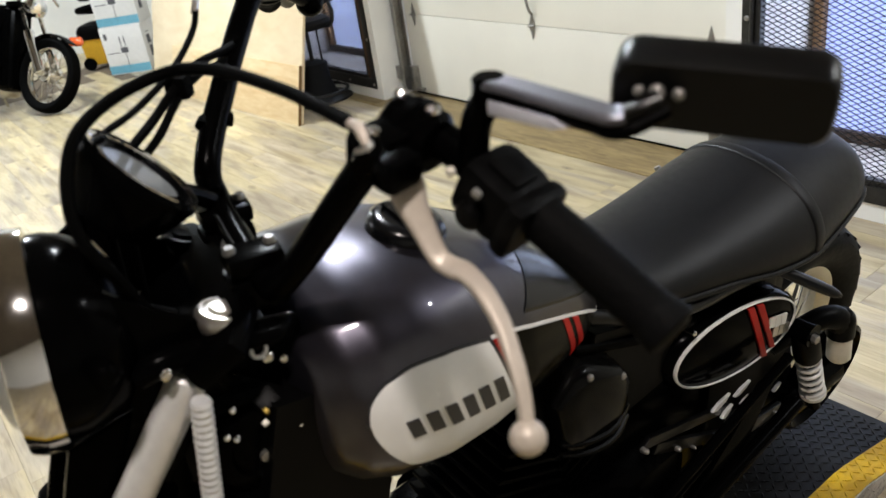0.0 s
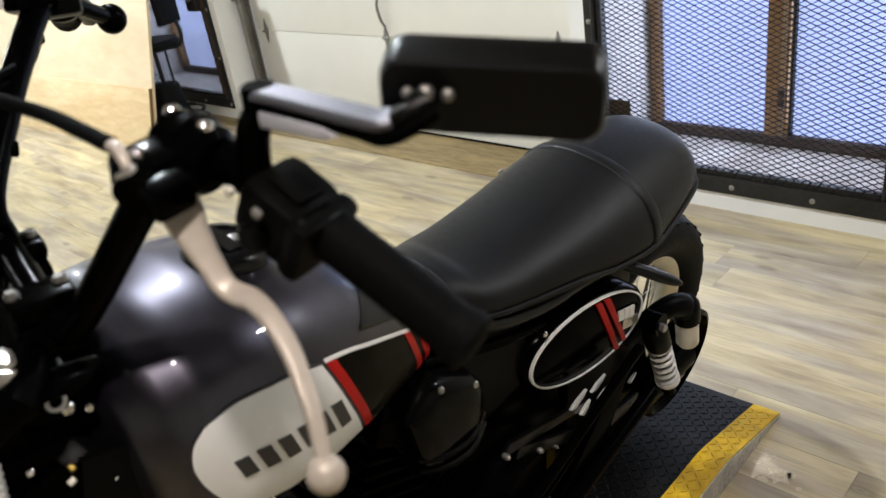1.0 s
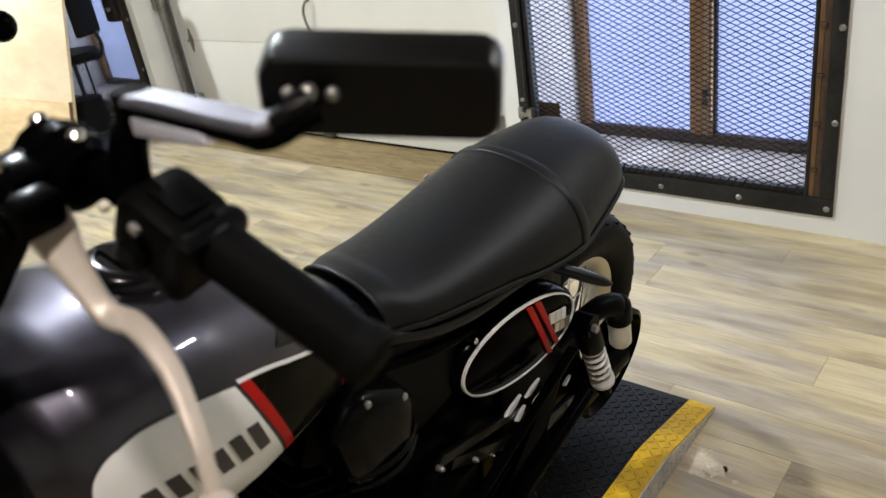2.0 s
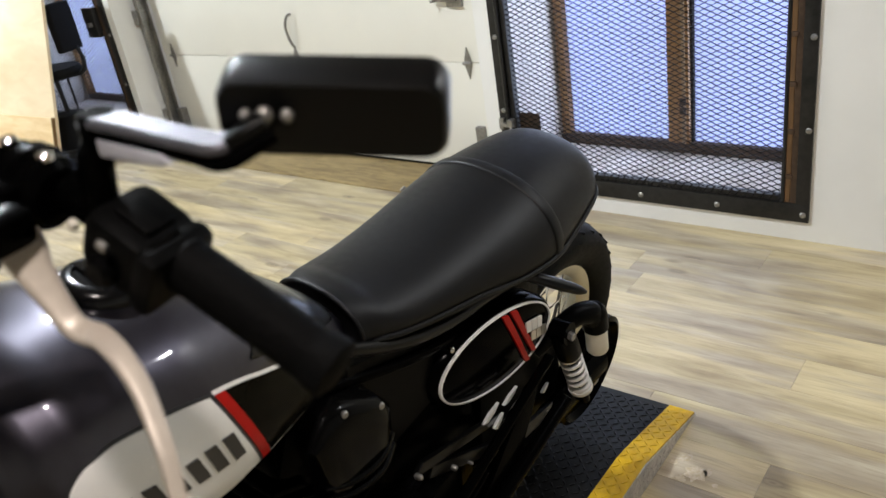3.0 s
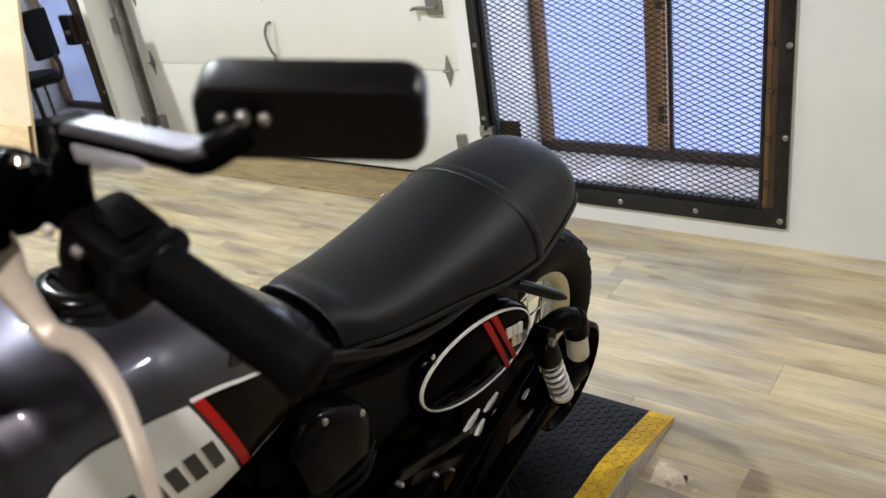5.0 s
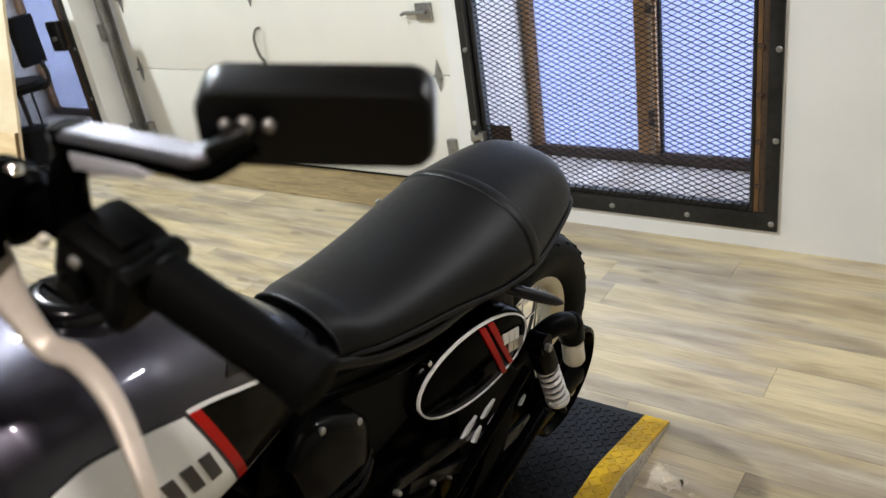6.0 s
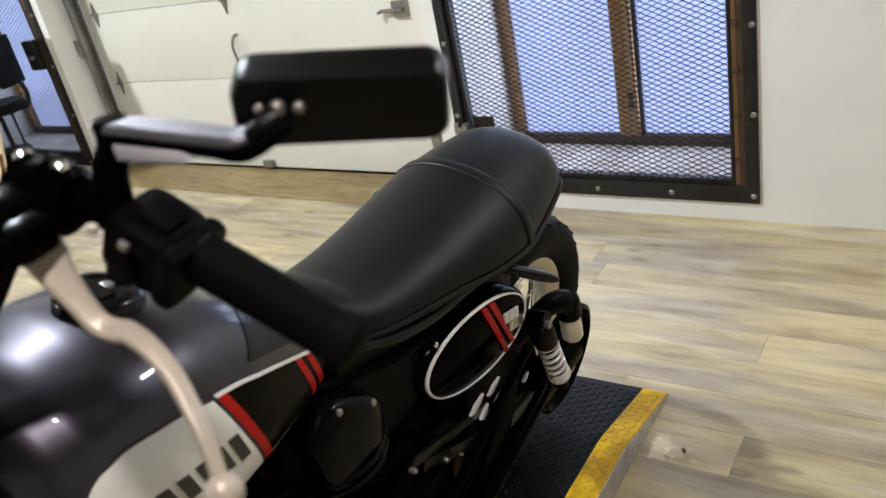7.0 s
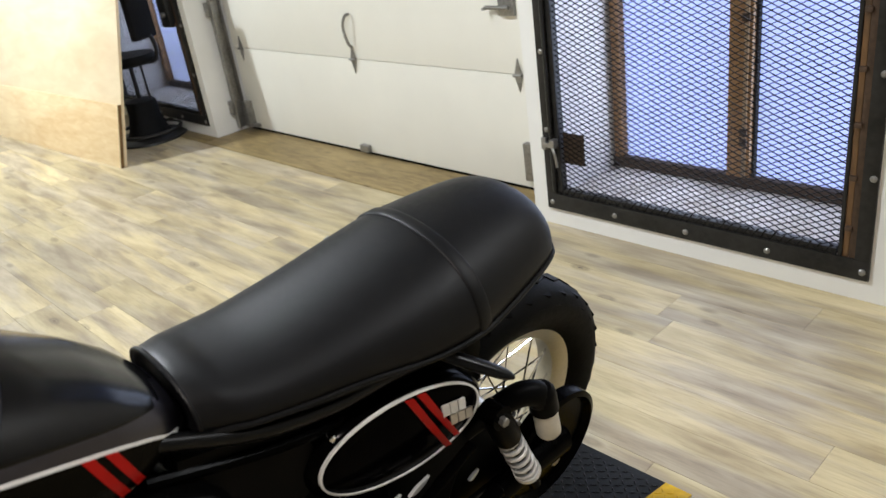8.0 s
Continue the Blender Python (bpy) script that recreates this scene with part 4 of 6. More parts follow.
# rear shocks with silver coils
for s in (1, -1):
    top, low_end = Vector((s * 0.150, -0.280, 0.573)), Vector((s * 0.150, -0.182, 0.343))
    d = (low_end - top).normalized()
    sh = bp("shock", rod(top - d * 0.01, low_end, 0.011), "black", None, "rear shock absorber with a silver coil spring")
    bp("shock_cup", lathe([(0.010, -0.014), (0.020, -0.008), (0.0235, 0.006), (0.0245, 0.03), (0.0245, 0.068), (0.022, 0.074), (0.010, 0.074)], top, d, 24), "plastic", sh)
    bp("shock_eye", lathe([(0.009, -0.018), (0.02, -0.018), (0.022, 0.018), (0.009, 0.018)], top - d * 0.005, (1, 0, 0), 16, closed=True), "black", sh)
    bp("shock_bolt", rod(top + Vector((s * 0.015, -0.004, 0.002)), top + Vector((s * 0.028, -0.005, 0.002)), 0.0085, 6), "zinc", sh)
    _, u, v = frame_of(d)
    coil = [top + d * (0.072 + 0.112 * t / 60) + 0.0195 * (math.cos(t * 0.55) * u + math.sin(t * 0.55) * v) for t in range(61)]
    bp("spring", tube(coil, 0.0046, 8), "spring", sh, "silver coil spring")
    bp("spring_seat", lathe([(0.012, 0), (0.025, 0.002), (0.025, 0.012), (0.012, 0.016)], top + d * 0.186, d, 20), "spring", sh)
# canister and hose elbow beside the left shock
can = bp("canister", lathe([(0.008, 0.0), (0.020, 0.003), (0.022, 0.014), (0.022, 0.066), (0.0185, 0.072), (0.006, 0.074)], (0.165, -0.175, 0.533), (0.0, 0.21, -1), 24), "cream", None, "cream canister with a black elbow hose")
bp("canister_cap", lathe([(0.008, -0.016), (0.018, -0.013), (0.024, -0.004), (0.0255, 0.008), (0.0255, 0.040), (0.023, 0.043)], (0.165, -0.182, 0.566), (0.0, 0.21, -1), 24), "plastic", can)
bp("elbow_hose", tube([(0.110, -0.315, 0.535, 0.015), (0.128, -0.275, 0.560, 0.018), (0.148, -0.228, 0.577, 0.021), (0.161, -0.197, 0.572, 0.023), (0.165, -0.183, 0.553, 0.023)], 0.0185, 16, 5), "plastic", can)

# seat
SEAT = [  # y, half width, crown, side edge
    (-0.715, 0.0805, 0.8775, 0.8250), (-0.692, 0.089, 0.8740, 0.8240), (-0.667, 0.0970, 0.8665, 0.8200), (-0.60, 0.1065, 0.8600, 0.8100), (-0.50, 0.1200, 0.8650, 0.7990), (-0.40, 0.1360, 0.8755, 0.7850),
    (-0.31, 0.1425, 0.8855, 0.7820), (-0.24, 0.1350, 0.8885, 0.7865), (-0.183, 0.1265, 0.8885, 0.7930), (-0.136, 0.1180, 0.8860, 0.7985), (-0.104, 0.1080, 0.8800, 0.8010), (-0.084, 0.0950, 0.8715, 0.8010), (-0.072, 0.0780, 0.8600, 0.8000), (-0.066, 0.055, 0.8440, 0.7980)]
SEAT_X, SEAT_TILT, SN = 0.016, 0.143, 34  # its middle, its lean to the left, points over the crown


def seat_at(y):
    """Half width, crown and side edge at that length, on smooth lines through the rows."""
    rows = [np.array(r) for r in SEAT]
    if y <= rows[0][0]:
        return rows[0][1:].tolist()
    k = max(i for i in range(len(rows) - 1) if rows[i][0] <= y)
    a, b = rows[k], rows[k + 1]
    slope = lambda i: (rows[min(i + 1, len(rows) - 1)] - rows[max(i - 1, 0)])[1:] / (rows[min(i + 1, len(rows) - 1)] - rows[max(i - 1, 0)])[0]
    h = b[0] - a[0]
    t = min(1.0, (y - a[0]) / h)
    return ((2 * t**3 - 3 * t**2 + 1) * a[1:] + (t**3 - 2 * t**2 + t) * h * slope(k) + (3 * t**2 - 2 * t**3) * b[1:] + (t**3 - t**2) * h * slope(k + 1)).tolist()


def seat_loop(y, grow=0.0, size=1.0, at_y=None):
    w, top, edge = seat_at(y)
    mid = edge + 0.4 * (top - edge)
    w, top, edge = (w + grow) * size, mid + (top + grow - mid) * size, mid + (edge - mid) * size
    out = []
    for t in np.linspace(0, math.pi, SN):
        c, q = math.cos(t), math.sin(t)
        x = SEAT_X + w * math.copysign(abs(c) ** 0.90, c)
        out.append((x, y if at_y is None else at_y, edge + (top - edge) * max(q, 0.0) ** 0.86 - SEAT_TILT * x))
    for c in (-1, 1):
        x = SEAT_X + c * w * 0.93
        out.append((x, y if at_y is None else at_y, edge - 0.013 - SEAT_TILT * x))
    return out


ys = [y for a, b in zip(SEAT, SEAT[1:]) for y in np.linspace(a[0], b[0], 5)[:-1]] + [SEAT[-1][0]]
sm = bmesh.new()
Y0, Y9 = SEAT[0][0], SEAT[-1][0]
front_lip = [seat_loop(Y0, 0, k, Y0 - d) for k, d in ((0.80, 0.006), (0.86, 0.0085), (0.92, 0.0115), (0.965, 0.0105), (0.99, 0.006))]
tail_end = [seat_loop(Y9, 0, k, Y9 + d) for k, d in ((0.86, 0.0035), (0.55, 0.0065), (0.2, 0.0075))]
rings(sm, front_lip + [seat_loop(y) for y in ys] + tail_end)
seat = bp("seat", sm, "vinyl", None, "black vinyl bench seat with a cross strap", 75)
stp = bmesh.new()
rings(stp, [seat_loop(y, g)[:SN] + seat_loop(y, -0.004)[SN - 1::-1] for y, g in ((-0.3125, 0.0004), (-0.311, 0.0022), (-0.309, 0.0030), (-0.291, 0.0030), (-0.289, 0.0022), (-0.2875, 0.0004))])
bp("strap", stp, "vinyl", seat, "narrow black strap across the seat", 30)
for s in (1, -1):
    pipe = []
    for y in np.linspace(-0.722, -0.075, 40).tolist():
        w, top, edge = seat_at(y)
        x = SEAT_X + s * (w + 0.001)
        pipe.append((x, y, edge - 0.005 - SEAT_TILT * x))
    bp("piping", tube(pipe, 0.0042, 8), "vinyl", seat)
rim = [Vector(p) for p in seat_loop(Y0, 0.0, 0.975, Y0 - 0.0095)[:SN]]
bp("front_piping", tube(rim, 0.0035, 8), "vinyl", seat)
pan = []
for y in np.linspace(-0.715, -0.085, 14).tolist():
    w, top, edge = seat_at(y)
    pan.append([(SEAT_X + x * w, y, edge + z - SEAT_TILT * (SEAT_X + x * w)) for x, z in ((-0.86, -0.010), (0.90, -0.010), (0.84, -0.032), (-0.80, -0.032))])
bp("seat_pan", rings(bmesh.new(), pan), "plastic", seat)
bp("grab_bolt", rod((-0.105, -0.350, 0.800), (-0.131, -0.360, 0.838), 0.006, 10), "zinc", None, "bright bolt at the far edge of the seat")
# rear fender and tail piece
fen = bmesh.new()
loops = []
for a in np.linspace(radians(-75), radians(-22), 10).tolist():
    r = 0.365
    c = Vector((-0.02, -0.105 + r * math.sin(a), 0.352 + r * math.cos(a)))
    out = Vector((0, math.sin(a), math.cos(a)))
    prof = [(-0.085, -0.03), (-0.08, -0.008), (-0.05, 0.006), (0, 0.012), (0.05, 0.006), (0.08, -0.008), (0.085, -0.03)]
    loops.append([c + Vector((x, 0, 0)) + h * out for x, h in prof] + [c + Vector((x * 0.94, 0, 0)) + (h - 0.005) * out for x, h in prof[::-1]])
rings(fen, loops)
fender = bp("rear_fender", fen, "paint_black")
bp("tail_lamp", rings(bmesh.new(), [[(x * k, y, z) for x, z in ((-0.05, 0.775), (0.062, 0.765), (0.062, 0.735), (-0.055, 0.735))] for k, y in ((0.9, -0.10), (1.0, -0.055), (0.7, -0.040))]), "plastic")
bp("signal_stalk", tube([(0.105, -0.405, 0.762, 0.007), (0.135, -0.368, 0.738, 0.0115), (0.170, -0.330, 0.712, 0.0135), (0.195, -0.304, 0.694, 0.011), (0.205, -0.294, 0.687, 0.004)], 0.010, 12, 4, flat=0.75), "shell")
# black panel added to keep the gap ahead of the wheel dark
bp("belt_guard", slab([(-0.47, 0.31), (-0.47, 0.57), (-0.31, 0.585), (-0.215, 0.50), (-0.175, 0.36), (-0.25, 0.29)], Matrix(((0, 0, 1, 0.092), (1, 0, 0, 0), (0, 1, 0, 0), (0, 0, 0, 1))), 0.006, 0.002), "plastic")

# fuel tank
TANK = [  # y, half width, crown, middle height, half height
    (-0.728, 0.062, 0.850, 0.822, 0.030), (-0.76, 0.091, 0.890, 0.832, 0.058), (-0.80, 0.109, 0.927, 0.840, 0.087), (-0.86, 0.128, 0.970, 0.852, 0.118), (-0.93, 0.150, 1.010, 0.868, 0.142),
    (-1.00, 0.166, 1.034, 0.880, 0.154), (-1.07, 0.174, 1.047, 0.890, 0.157), (-1.13, 0.172, 1.046, 0.896, 0.150), (-1.165, 0.158, 1.034, 0.900, 0.136), (-1.19, 0.135, 1.012, 0.904, 0.112), (-1.205, 0.10, 0.985, 0.908, 0.085)]
TK = np.array(sorted(TANK))


def tank_at(y):
    return [float(np.interp(y, TK[:, 0], TK[:, k])) for k in (1, 3, 4)]


def tank_side(y, z, d=0.0):
    """The left flank at that length and height, d proud of it."""
    w, zc, h = tank_at(y)
    q = min(abs(z - zc) / (h if z > zc else 0.75 * h), 0.999)
    return Vector((w * (1 - q**2.5) ** (1 / 2.5) + d, y, z))


def tank_crease(y):
    """Height of the crease between the crown and the flanks."""
    return float(np.interp(y, (-1.18, -1.11, -1.044, -0.962, -0.827, -0.75), (0.972, 0.986, 0.976, 0.950, 0.892, 0.862)))


def tank_loop(y, n=72, grow=0.0, arc=None):
    w, zc, h = tank_at(y)
    out = []
    turns = np.linspace(0, 2 * math.pi, n, endpoint=False) if arc is None else np.linspace(arc, math.pi - arc, n)
    for t in turns.tolist():
        c, s = math.cos(t), math.sin(t)
        p = 2 / 2.5
        x, z = w * math.copysign(abs(c) ** p, c), zc + (h * (1.0 if s > 0 else 0.75)) * math.copysign(abs(s) ** p, s)
        f = min(1.0, max(0.0, (z - tank_crease(y) + 0.008) / 0.016))
        g = 1 + (0.0020 * f * f * (3 - 2 * f) + grow) / max(w, 0.05)
        out.append((x * g, y, zc + (z - zc) * g))
    return out


tm = bmesh.new()
rings(tm, [tank_loop(y) for y in [v for a, b in zip(TK[:, 0], TK[1:, 0]) for v in np.linspace(a, b, 5)[:-1]] + [TK[-1, 0]]])
tank = bp("fuel_tank", tm, "paint", None, "dark grey metallic fuel tank with a white side panel", 70)
# gloss black cover over the rear of the crown, its front edge bowed
cvr = bmesh.new()
cover_rows = []
for f in np.linspace(0, 1, 15).tolist():
    row = []
    for k in range(33):
        u = abs(k - 16) / 16
        y = -0.884 - 0.052 * u**2.2
        y += (-0.736 - y) * f
        w, zc, h = tank_at(y)
        q = min(0.985, max(0.12, (tank_crease(y) + 0.003 - zc) / h))
        row.append(tank_loop(y, 33, 0.0013, math.asin(q ** 1.25))[k])
    cover_rows.append(row)
vs = [[cvr.verts.new(p) for p in row] for row in cover_rows]
for a, b in zip(vs, vs[1:]):
    for k in range(32):
        cvr.faces.new((a[k], a[k + 1], b[k + 1], b[k]))
low = bmesh.ops.extrude_face_region(cvr, geom=cvr.faces[:])
for v in low["geom"]:
    if isinstance(v, bmesh.types.BMVert):
        v.co.z -= 0.0025
bp("tank_rear_cover", cvr, "cover_gloss", tank, "gloss black cover at the rear of the tank", 50)

# side emblem: upper and lower edge as functions of length, rounded nose, tip at the rear
E_UP = ((-1.1625, 0.925), (-1.1605, 0.938), (-1.154, 0.951), (-1.138, 0.964), (-1.118, 0.9685), (-1.098, 0.9685), (-1.055, 0.962), (-0.999, 0.9455), (-0.95, 0.928), (-0.89, 0.9005), (-0.83, 0.8715), (-0.79, 0.850), (-0.746, 0.819))
E_LOW = ((-1.1625, 0.925), (-1.1605, 0.912), (-1.156, 0.898), (-1.147, 0.880), (-1.133, 0.862), (-1.116, 0.848), (-1.085, 0.834), (-1.04, 0.8255), (-0.95, 0.820), (-0.90, 0.815), (-0.85, 0.8075), (-0.80, 0.8045), (-0.77, 0.8055), (-0.754, 0.811), (-0.746, 0.819))
EY0, EY1 = -1.1625, -0.746
UP_LINE, LOW_LINE = (np.array(smooth_line([(*p, 0) for p in e], 6)) for e in (E_UP, E_LOW))


def e_up(y, grow=0.0):
    return float(np.interp(min(max(y, EY0), EY1), UP_LINE[:, 0], UP_LINE[:, 1])) + grow


def e_low(y, grow=0.0):
    return float(np.interp(min(max(y, EY0), EY1), LOW_LINE[:, 0], LOW_LINE[:, 1])) - grow


def stripe_y(z, foot=-0.9455):
    return foot - 0.354 * (z - 0.825)


def decal(name, mat, ends, d, grow=0.0, nx=40, nz=10, label=""):
    """A thin painted piece that follows the flank inside the emblem, between two ends given for each height."""
    bm = bmesh.new()
    rows = []
    for v in np.linspace(0, 1, nz + 1).tolist():
        stop = []
        for end in ends:
            y = end(0.88)
            for _ in range(12):
                y = 0.5 * y + 0.5 * end(e_low(y, grow) + (e_up(y, grow) - e_low(y, grow)) * v)
            stop.append(y)
        ease = (0.5 - 0.5 * np.cos(np.linspace(0, math.pi, nx + 1))).tolist()
        rows.append([tank_side(y, e_low(y, grow) + (e_up(y, grow) - e_low(y, grow)) * v, d) for y in [stop[0] + (stop[1] - stop[0]) * f for f in ease]])
    vs = [[bm.verts.new(p) for p in row] for row in rows]
    for a, b in zip(vs, vs[1:]):
        for k in range(nx):
            bm.faces.new((a[k], a[k + 1], b[k + 1], b[k]))
    bmesh.ops.remove_doubles(bm, verts=bm.verts, dist=1e-5)
    ret = bmesh.ops.extrude_face_region(bm, geom=bm.faces[:])
    for v in ret["geom"]:
        if isinstance(v, bmesh.types.BMVert):
            v.co.x -= 0.003
    return bp(name, bm, mat, tank, label, 50)


decal("emblem_line", "white", (lambda z: -1.0, lambda z: EY1 + 0.003), 0.0012, 0.0042, 60, 10, "white pinstripe round the side emblem")
decal("emblem_dark", "emblem_black", (lambda z: -1.0, lambda z: EY1 - 0.003), 0.0020, 0.0, 50, 10, "dark rear half of the side emblem")
decal("emblem_edge", "grey_letter", (lambda z: EY0 - 0.0025, lambda z: stripe_y(z, -0.957)), 0.0022, 0.0022, 60, 10)
decal("emblem_white", "white", (lambda z: EY0, lambda z: stripe_y(z, -0.962)), 0.0030, 0.0, 60, 10, "white enamel side panel")
decal("red_stripe", "red", (lambda z: stripe_y(z, -0.957), lambda z: stripe_y(z, -0.944)), 0.0034, 0.0, 8, 10)
for foot in (-0.840, -0.8195):
    decal("red_stripe", "red", (lambda z: stripe_y(z, foot), lambda z: stripe_y(z, foot + 0.0115)), 0.0030, 0.0, 8, 10)
# six plain dark slanted bars stand for the maker's name
for k in range(6):
    ym = -1.119 + k * 0.0243
    bm = bmesh.new()
    zc = 0.9085 - 0.20 * (ym + 1.132)
    loops = []
    for f in np.linspace(-1, 1, 4):
        z = zc + (0.0120 + 0.0012 * k) * f
        yy = ym - 0.28 * (z - zc)
        loops.append([tank_side(yy - 0.0078, z + 0.0015, 0.0048), tank_side(yy + 0.0078, z - 0.0015, 0.0048), tank_side(yy + 0.0078, z - 0.0015, 0.001), tank_side(yy - 0.0078, z + 0.0015, 0.001)])
    rings(bm, loops)
    bp("name_bar", bm, "grey_letter", tank, "dark slanted bar on the white panel")
CAPX, CAPY, CAPZ = 0.026, -1.011, 1.028
cap = bp("filler_cap", lathe([(0.047, -0.03), (0.047, 0.004), (0.0465, 0.014), (0.044, 0.021), (0.038, 0.0255), (0.031, 0.0265), (0.029, 0.0235), (0.0, 0.0235)], (CAPX, CAPY, CAPZ), (0.16, 0.22, 1), 48), "cover_gloss", tank, "black round filler cap")
bp("cap_flap", rings(bmesh.new(), [[(CAPX + x, CAPY + y * 0.9, CAPZ + 0.0235 - y * 0.22 - x * 0.16 + h) for x, y in ((-0.028, -0.010), (0.028, -0.010), (0.024, 0.010), (-0.024, 0.010))] for h in (0.0, 0.005)]), "cover_gloss", cap)
bp("cap_lock", lathe([(0.008, 0.0), (0.008, 0.003), (0.005, 0.004), (0.0, 0.004)], (CAPX + 0.002, CAPY + 0.015, CAPZ + 0.020), (0.16, 0.22, 1), 16), "zinc", cap)

# engine: crankcase, two finned cylinders, covers
eng = bp("engine", box((-0.13, -1.02, 0.22), (0.13, -0.56, 0.5), 0.04, seg=3), "black", None, "black v-twin engine")
for y0, lean in ((-0.93, -25), (-0.70, 22)):
    m = Matrix.Translation((0, y0, 0.47)) @ Matrix.Rotation(radians(lean), 4, "X")
    for k in range(9):
        bp("cooling_fin", turned((-0.085, -0.075, 0.02 + k * 0.022), (0.085, 0.075, 0.028 + k * 0.022), m, 0.003), "black", eng)
    bp("cylinder_head", turned((-0.095, -0.08, 0.22), (0.095, 0.08, 0.29), m, 0.02), "black", eng)
bp("clutch_cover", lathe([(0.14, -0.01), (0.14, 0.03), (0.12, 0.05), (0.05, 0.06), (0.0, 0.06)], (0.12, -0.78, 0.36), (1, 0, 0), 32), "paint_black", eng)
abox = bmesh.new()
rings(abox, [[(x, -0.788 + y * k, 0.695 + z * k) for y, z in ((-0.085, 0.045), (-0.055, 0.085), (-0.02, 0.088), (0.05, 0.055), (0.075, 0.02), (0.07, -0.05), (0.03, -0.085), (-0.06, -0.075))] for x, k in ((0.03, 0.95), (0.108, 0.95), (0.120, 0.91), (0.128, 0.82), (0.133, 0.60), (0.135, 0.30))])
cov = bp("engine_cover", abox, "cover", eng, "faceted black plastic side cover")
for y, z in ((-0.810, 0.764), (-0.743, 0.729)):
    bp("screw", lathe([(0.0055, 0), (0.0055, 0.004), (0.0035, 0.006), (0.0, 0.006)], (0.126, y, z), (1, 0, 0.1), 10), "zinc", cov)
for z in (0.655, 0.635):
    bp("cover_ledge", tube([(0.118, -0.855, z + 0.01), (0.134, -0.815, z), (0.136, -0.765, z - 0.003), (0.120, -0.722, z + 0.004)], 0.005, 8, 4), "cover", cov)
# black blocks added to stop the view through the hollow bike
bp("battery_box", box((-0.085, -0.76, 0.34), (0.085, -0.27, 0.755), 0.02), "black")
bp("inner_fender", box((-0.07, -0.33, 0.56), (0.07, -0.215, 0.72), 0.02), "black")
bp("knee_panel", rings(bmesh.new(), [[(x, y, z) for y, z in ((-0.76, 0.79), (-0.60, 0.745), (-0.56, 0.62), (-0.70, 0.60), (-0.78, 0.68))] for x in (0.07, 0.092)]), "plastic")
bp("shift_rod", rod((0.16, -0.98, 0.30), (0.165, -0.56, 0.47), 0.006), "black")
bp("foot_peg_bracket", slab([(-0.62, 0.36), (-0.42, 0.545), (-0.38, 0.54), (-0.44, 0.44), (-0.56, 0.30)], Matrix(((0, 0, 1, 0.158), (1, 0, 0, 0), (0, 1, 0, 0), (0, 0, 0, 1))), 0.012, 0.003), "black")
SIDE = Matrix(((0, 0, 1, 0.140), (1, 0, 0, 0), (0, 1, 0, 0), (0, 0, 0, 1)))
for y, z, ln, wd in ((-0.505, 0.538, 0.024, 0.007), (-0.445, 0.534, 0.022, 0.006), (-0.431, 0.502, 0.013, 0.004), (-0.484, 0.505, 0.015, 0.008), (-0.328, 0.469, 0.012, 0.005)):
    bp("bracket_plate", slab([(y - ln, z - 0.1 * ln), (y - 0.2 * ln, z + wd), (y + ln, z + wd * 1.6), (y + 0.5 * ln, z + wd * 0.1), (y - 0.4 * ln, z - wd)], SIDE, 0.006, 0.001), "spring", None, "bright bracket plate")
for y, z, r in ((-0.315, 0.401, 0.0045), (-0.364, 0.373, 0.0045), (-0.421, 0.441, 0.0045), (-0.613, 0.510, 0.005), (-0.697, 0.562, 0.005), (-0.57, 0.485, 0.003), (-0.40, 0.49, 0.003)):
    bp("frame_bolt", lathe([(r, -0.006), (r, 0.003), (r * 0.6, 0.006), (0, 0.006)], (0.140, y, z), (1, 0, 0.15), 10), "zinc")
for line in ([(-0.70, 0.560), (-0.49, 0.505), (-0.47, 0.515), (-0.68, 0.574)], [(-0.67, 0.532), (-0.43, 0.410), (-0.41, 0.424), (-0.66, 0.550)], [(-0.42, 0.400), (-0.31, 0.385), (-0.29, 0.408), (-0.40, 0.425)]):
    bp("guard_bar", slab(line, SIDE @ Matrix.Translation((0, 0, -0.008)), 0.010, 0.002), "shell")
bp("lower_bar", rod((0.17, -0.86, 0.40), (0.165, -0.35, 0.57), 0.009), "paint_black")
bp("lower_bar", rod((0.18, -0.78, 0.34), (0.17, -0.30, 0.44), 0.014), "black")
bp("side_stand", tube([(0.10, -0.75, 0.24), (0.22, -0.70, 0.13), (0.31, -0.66, 0.055)], 0.012, 10, 3), "black")
bp("exhaust", tube([(-0.12, -0.95, 0.45), (-0.2, -0.85, 0.35), (-0.2, -0.4, 0.33), (-0.2, 0.1, 0.40)], 0.04, 14, 4), "black")

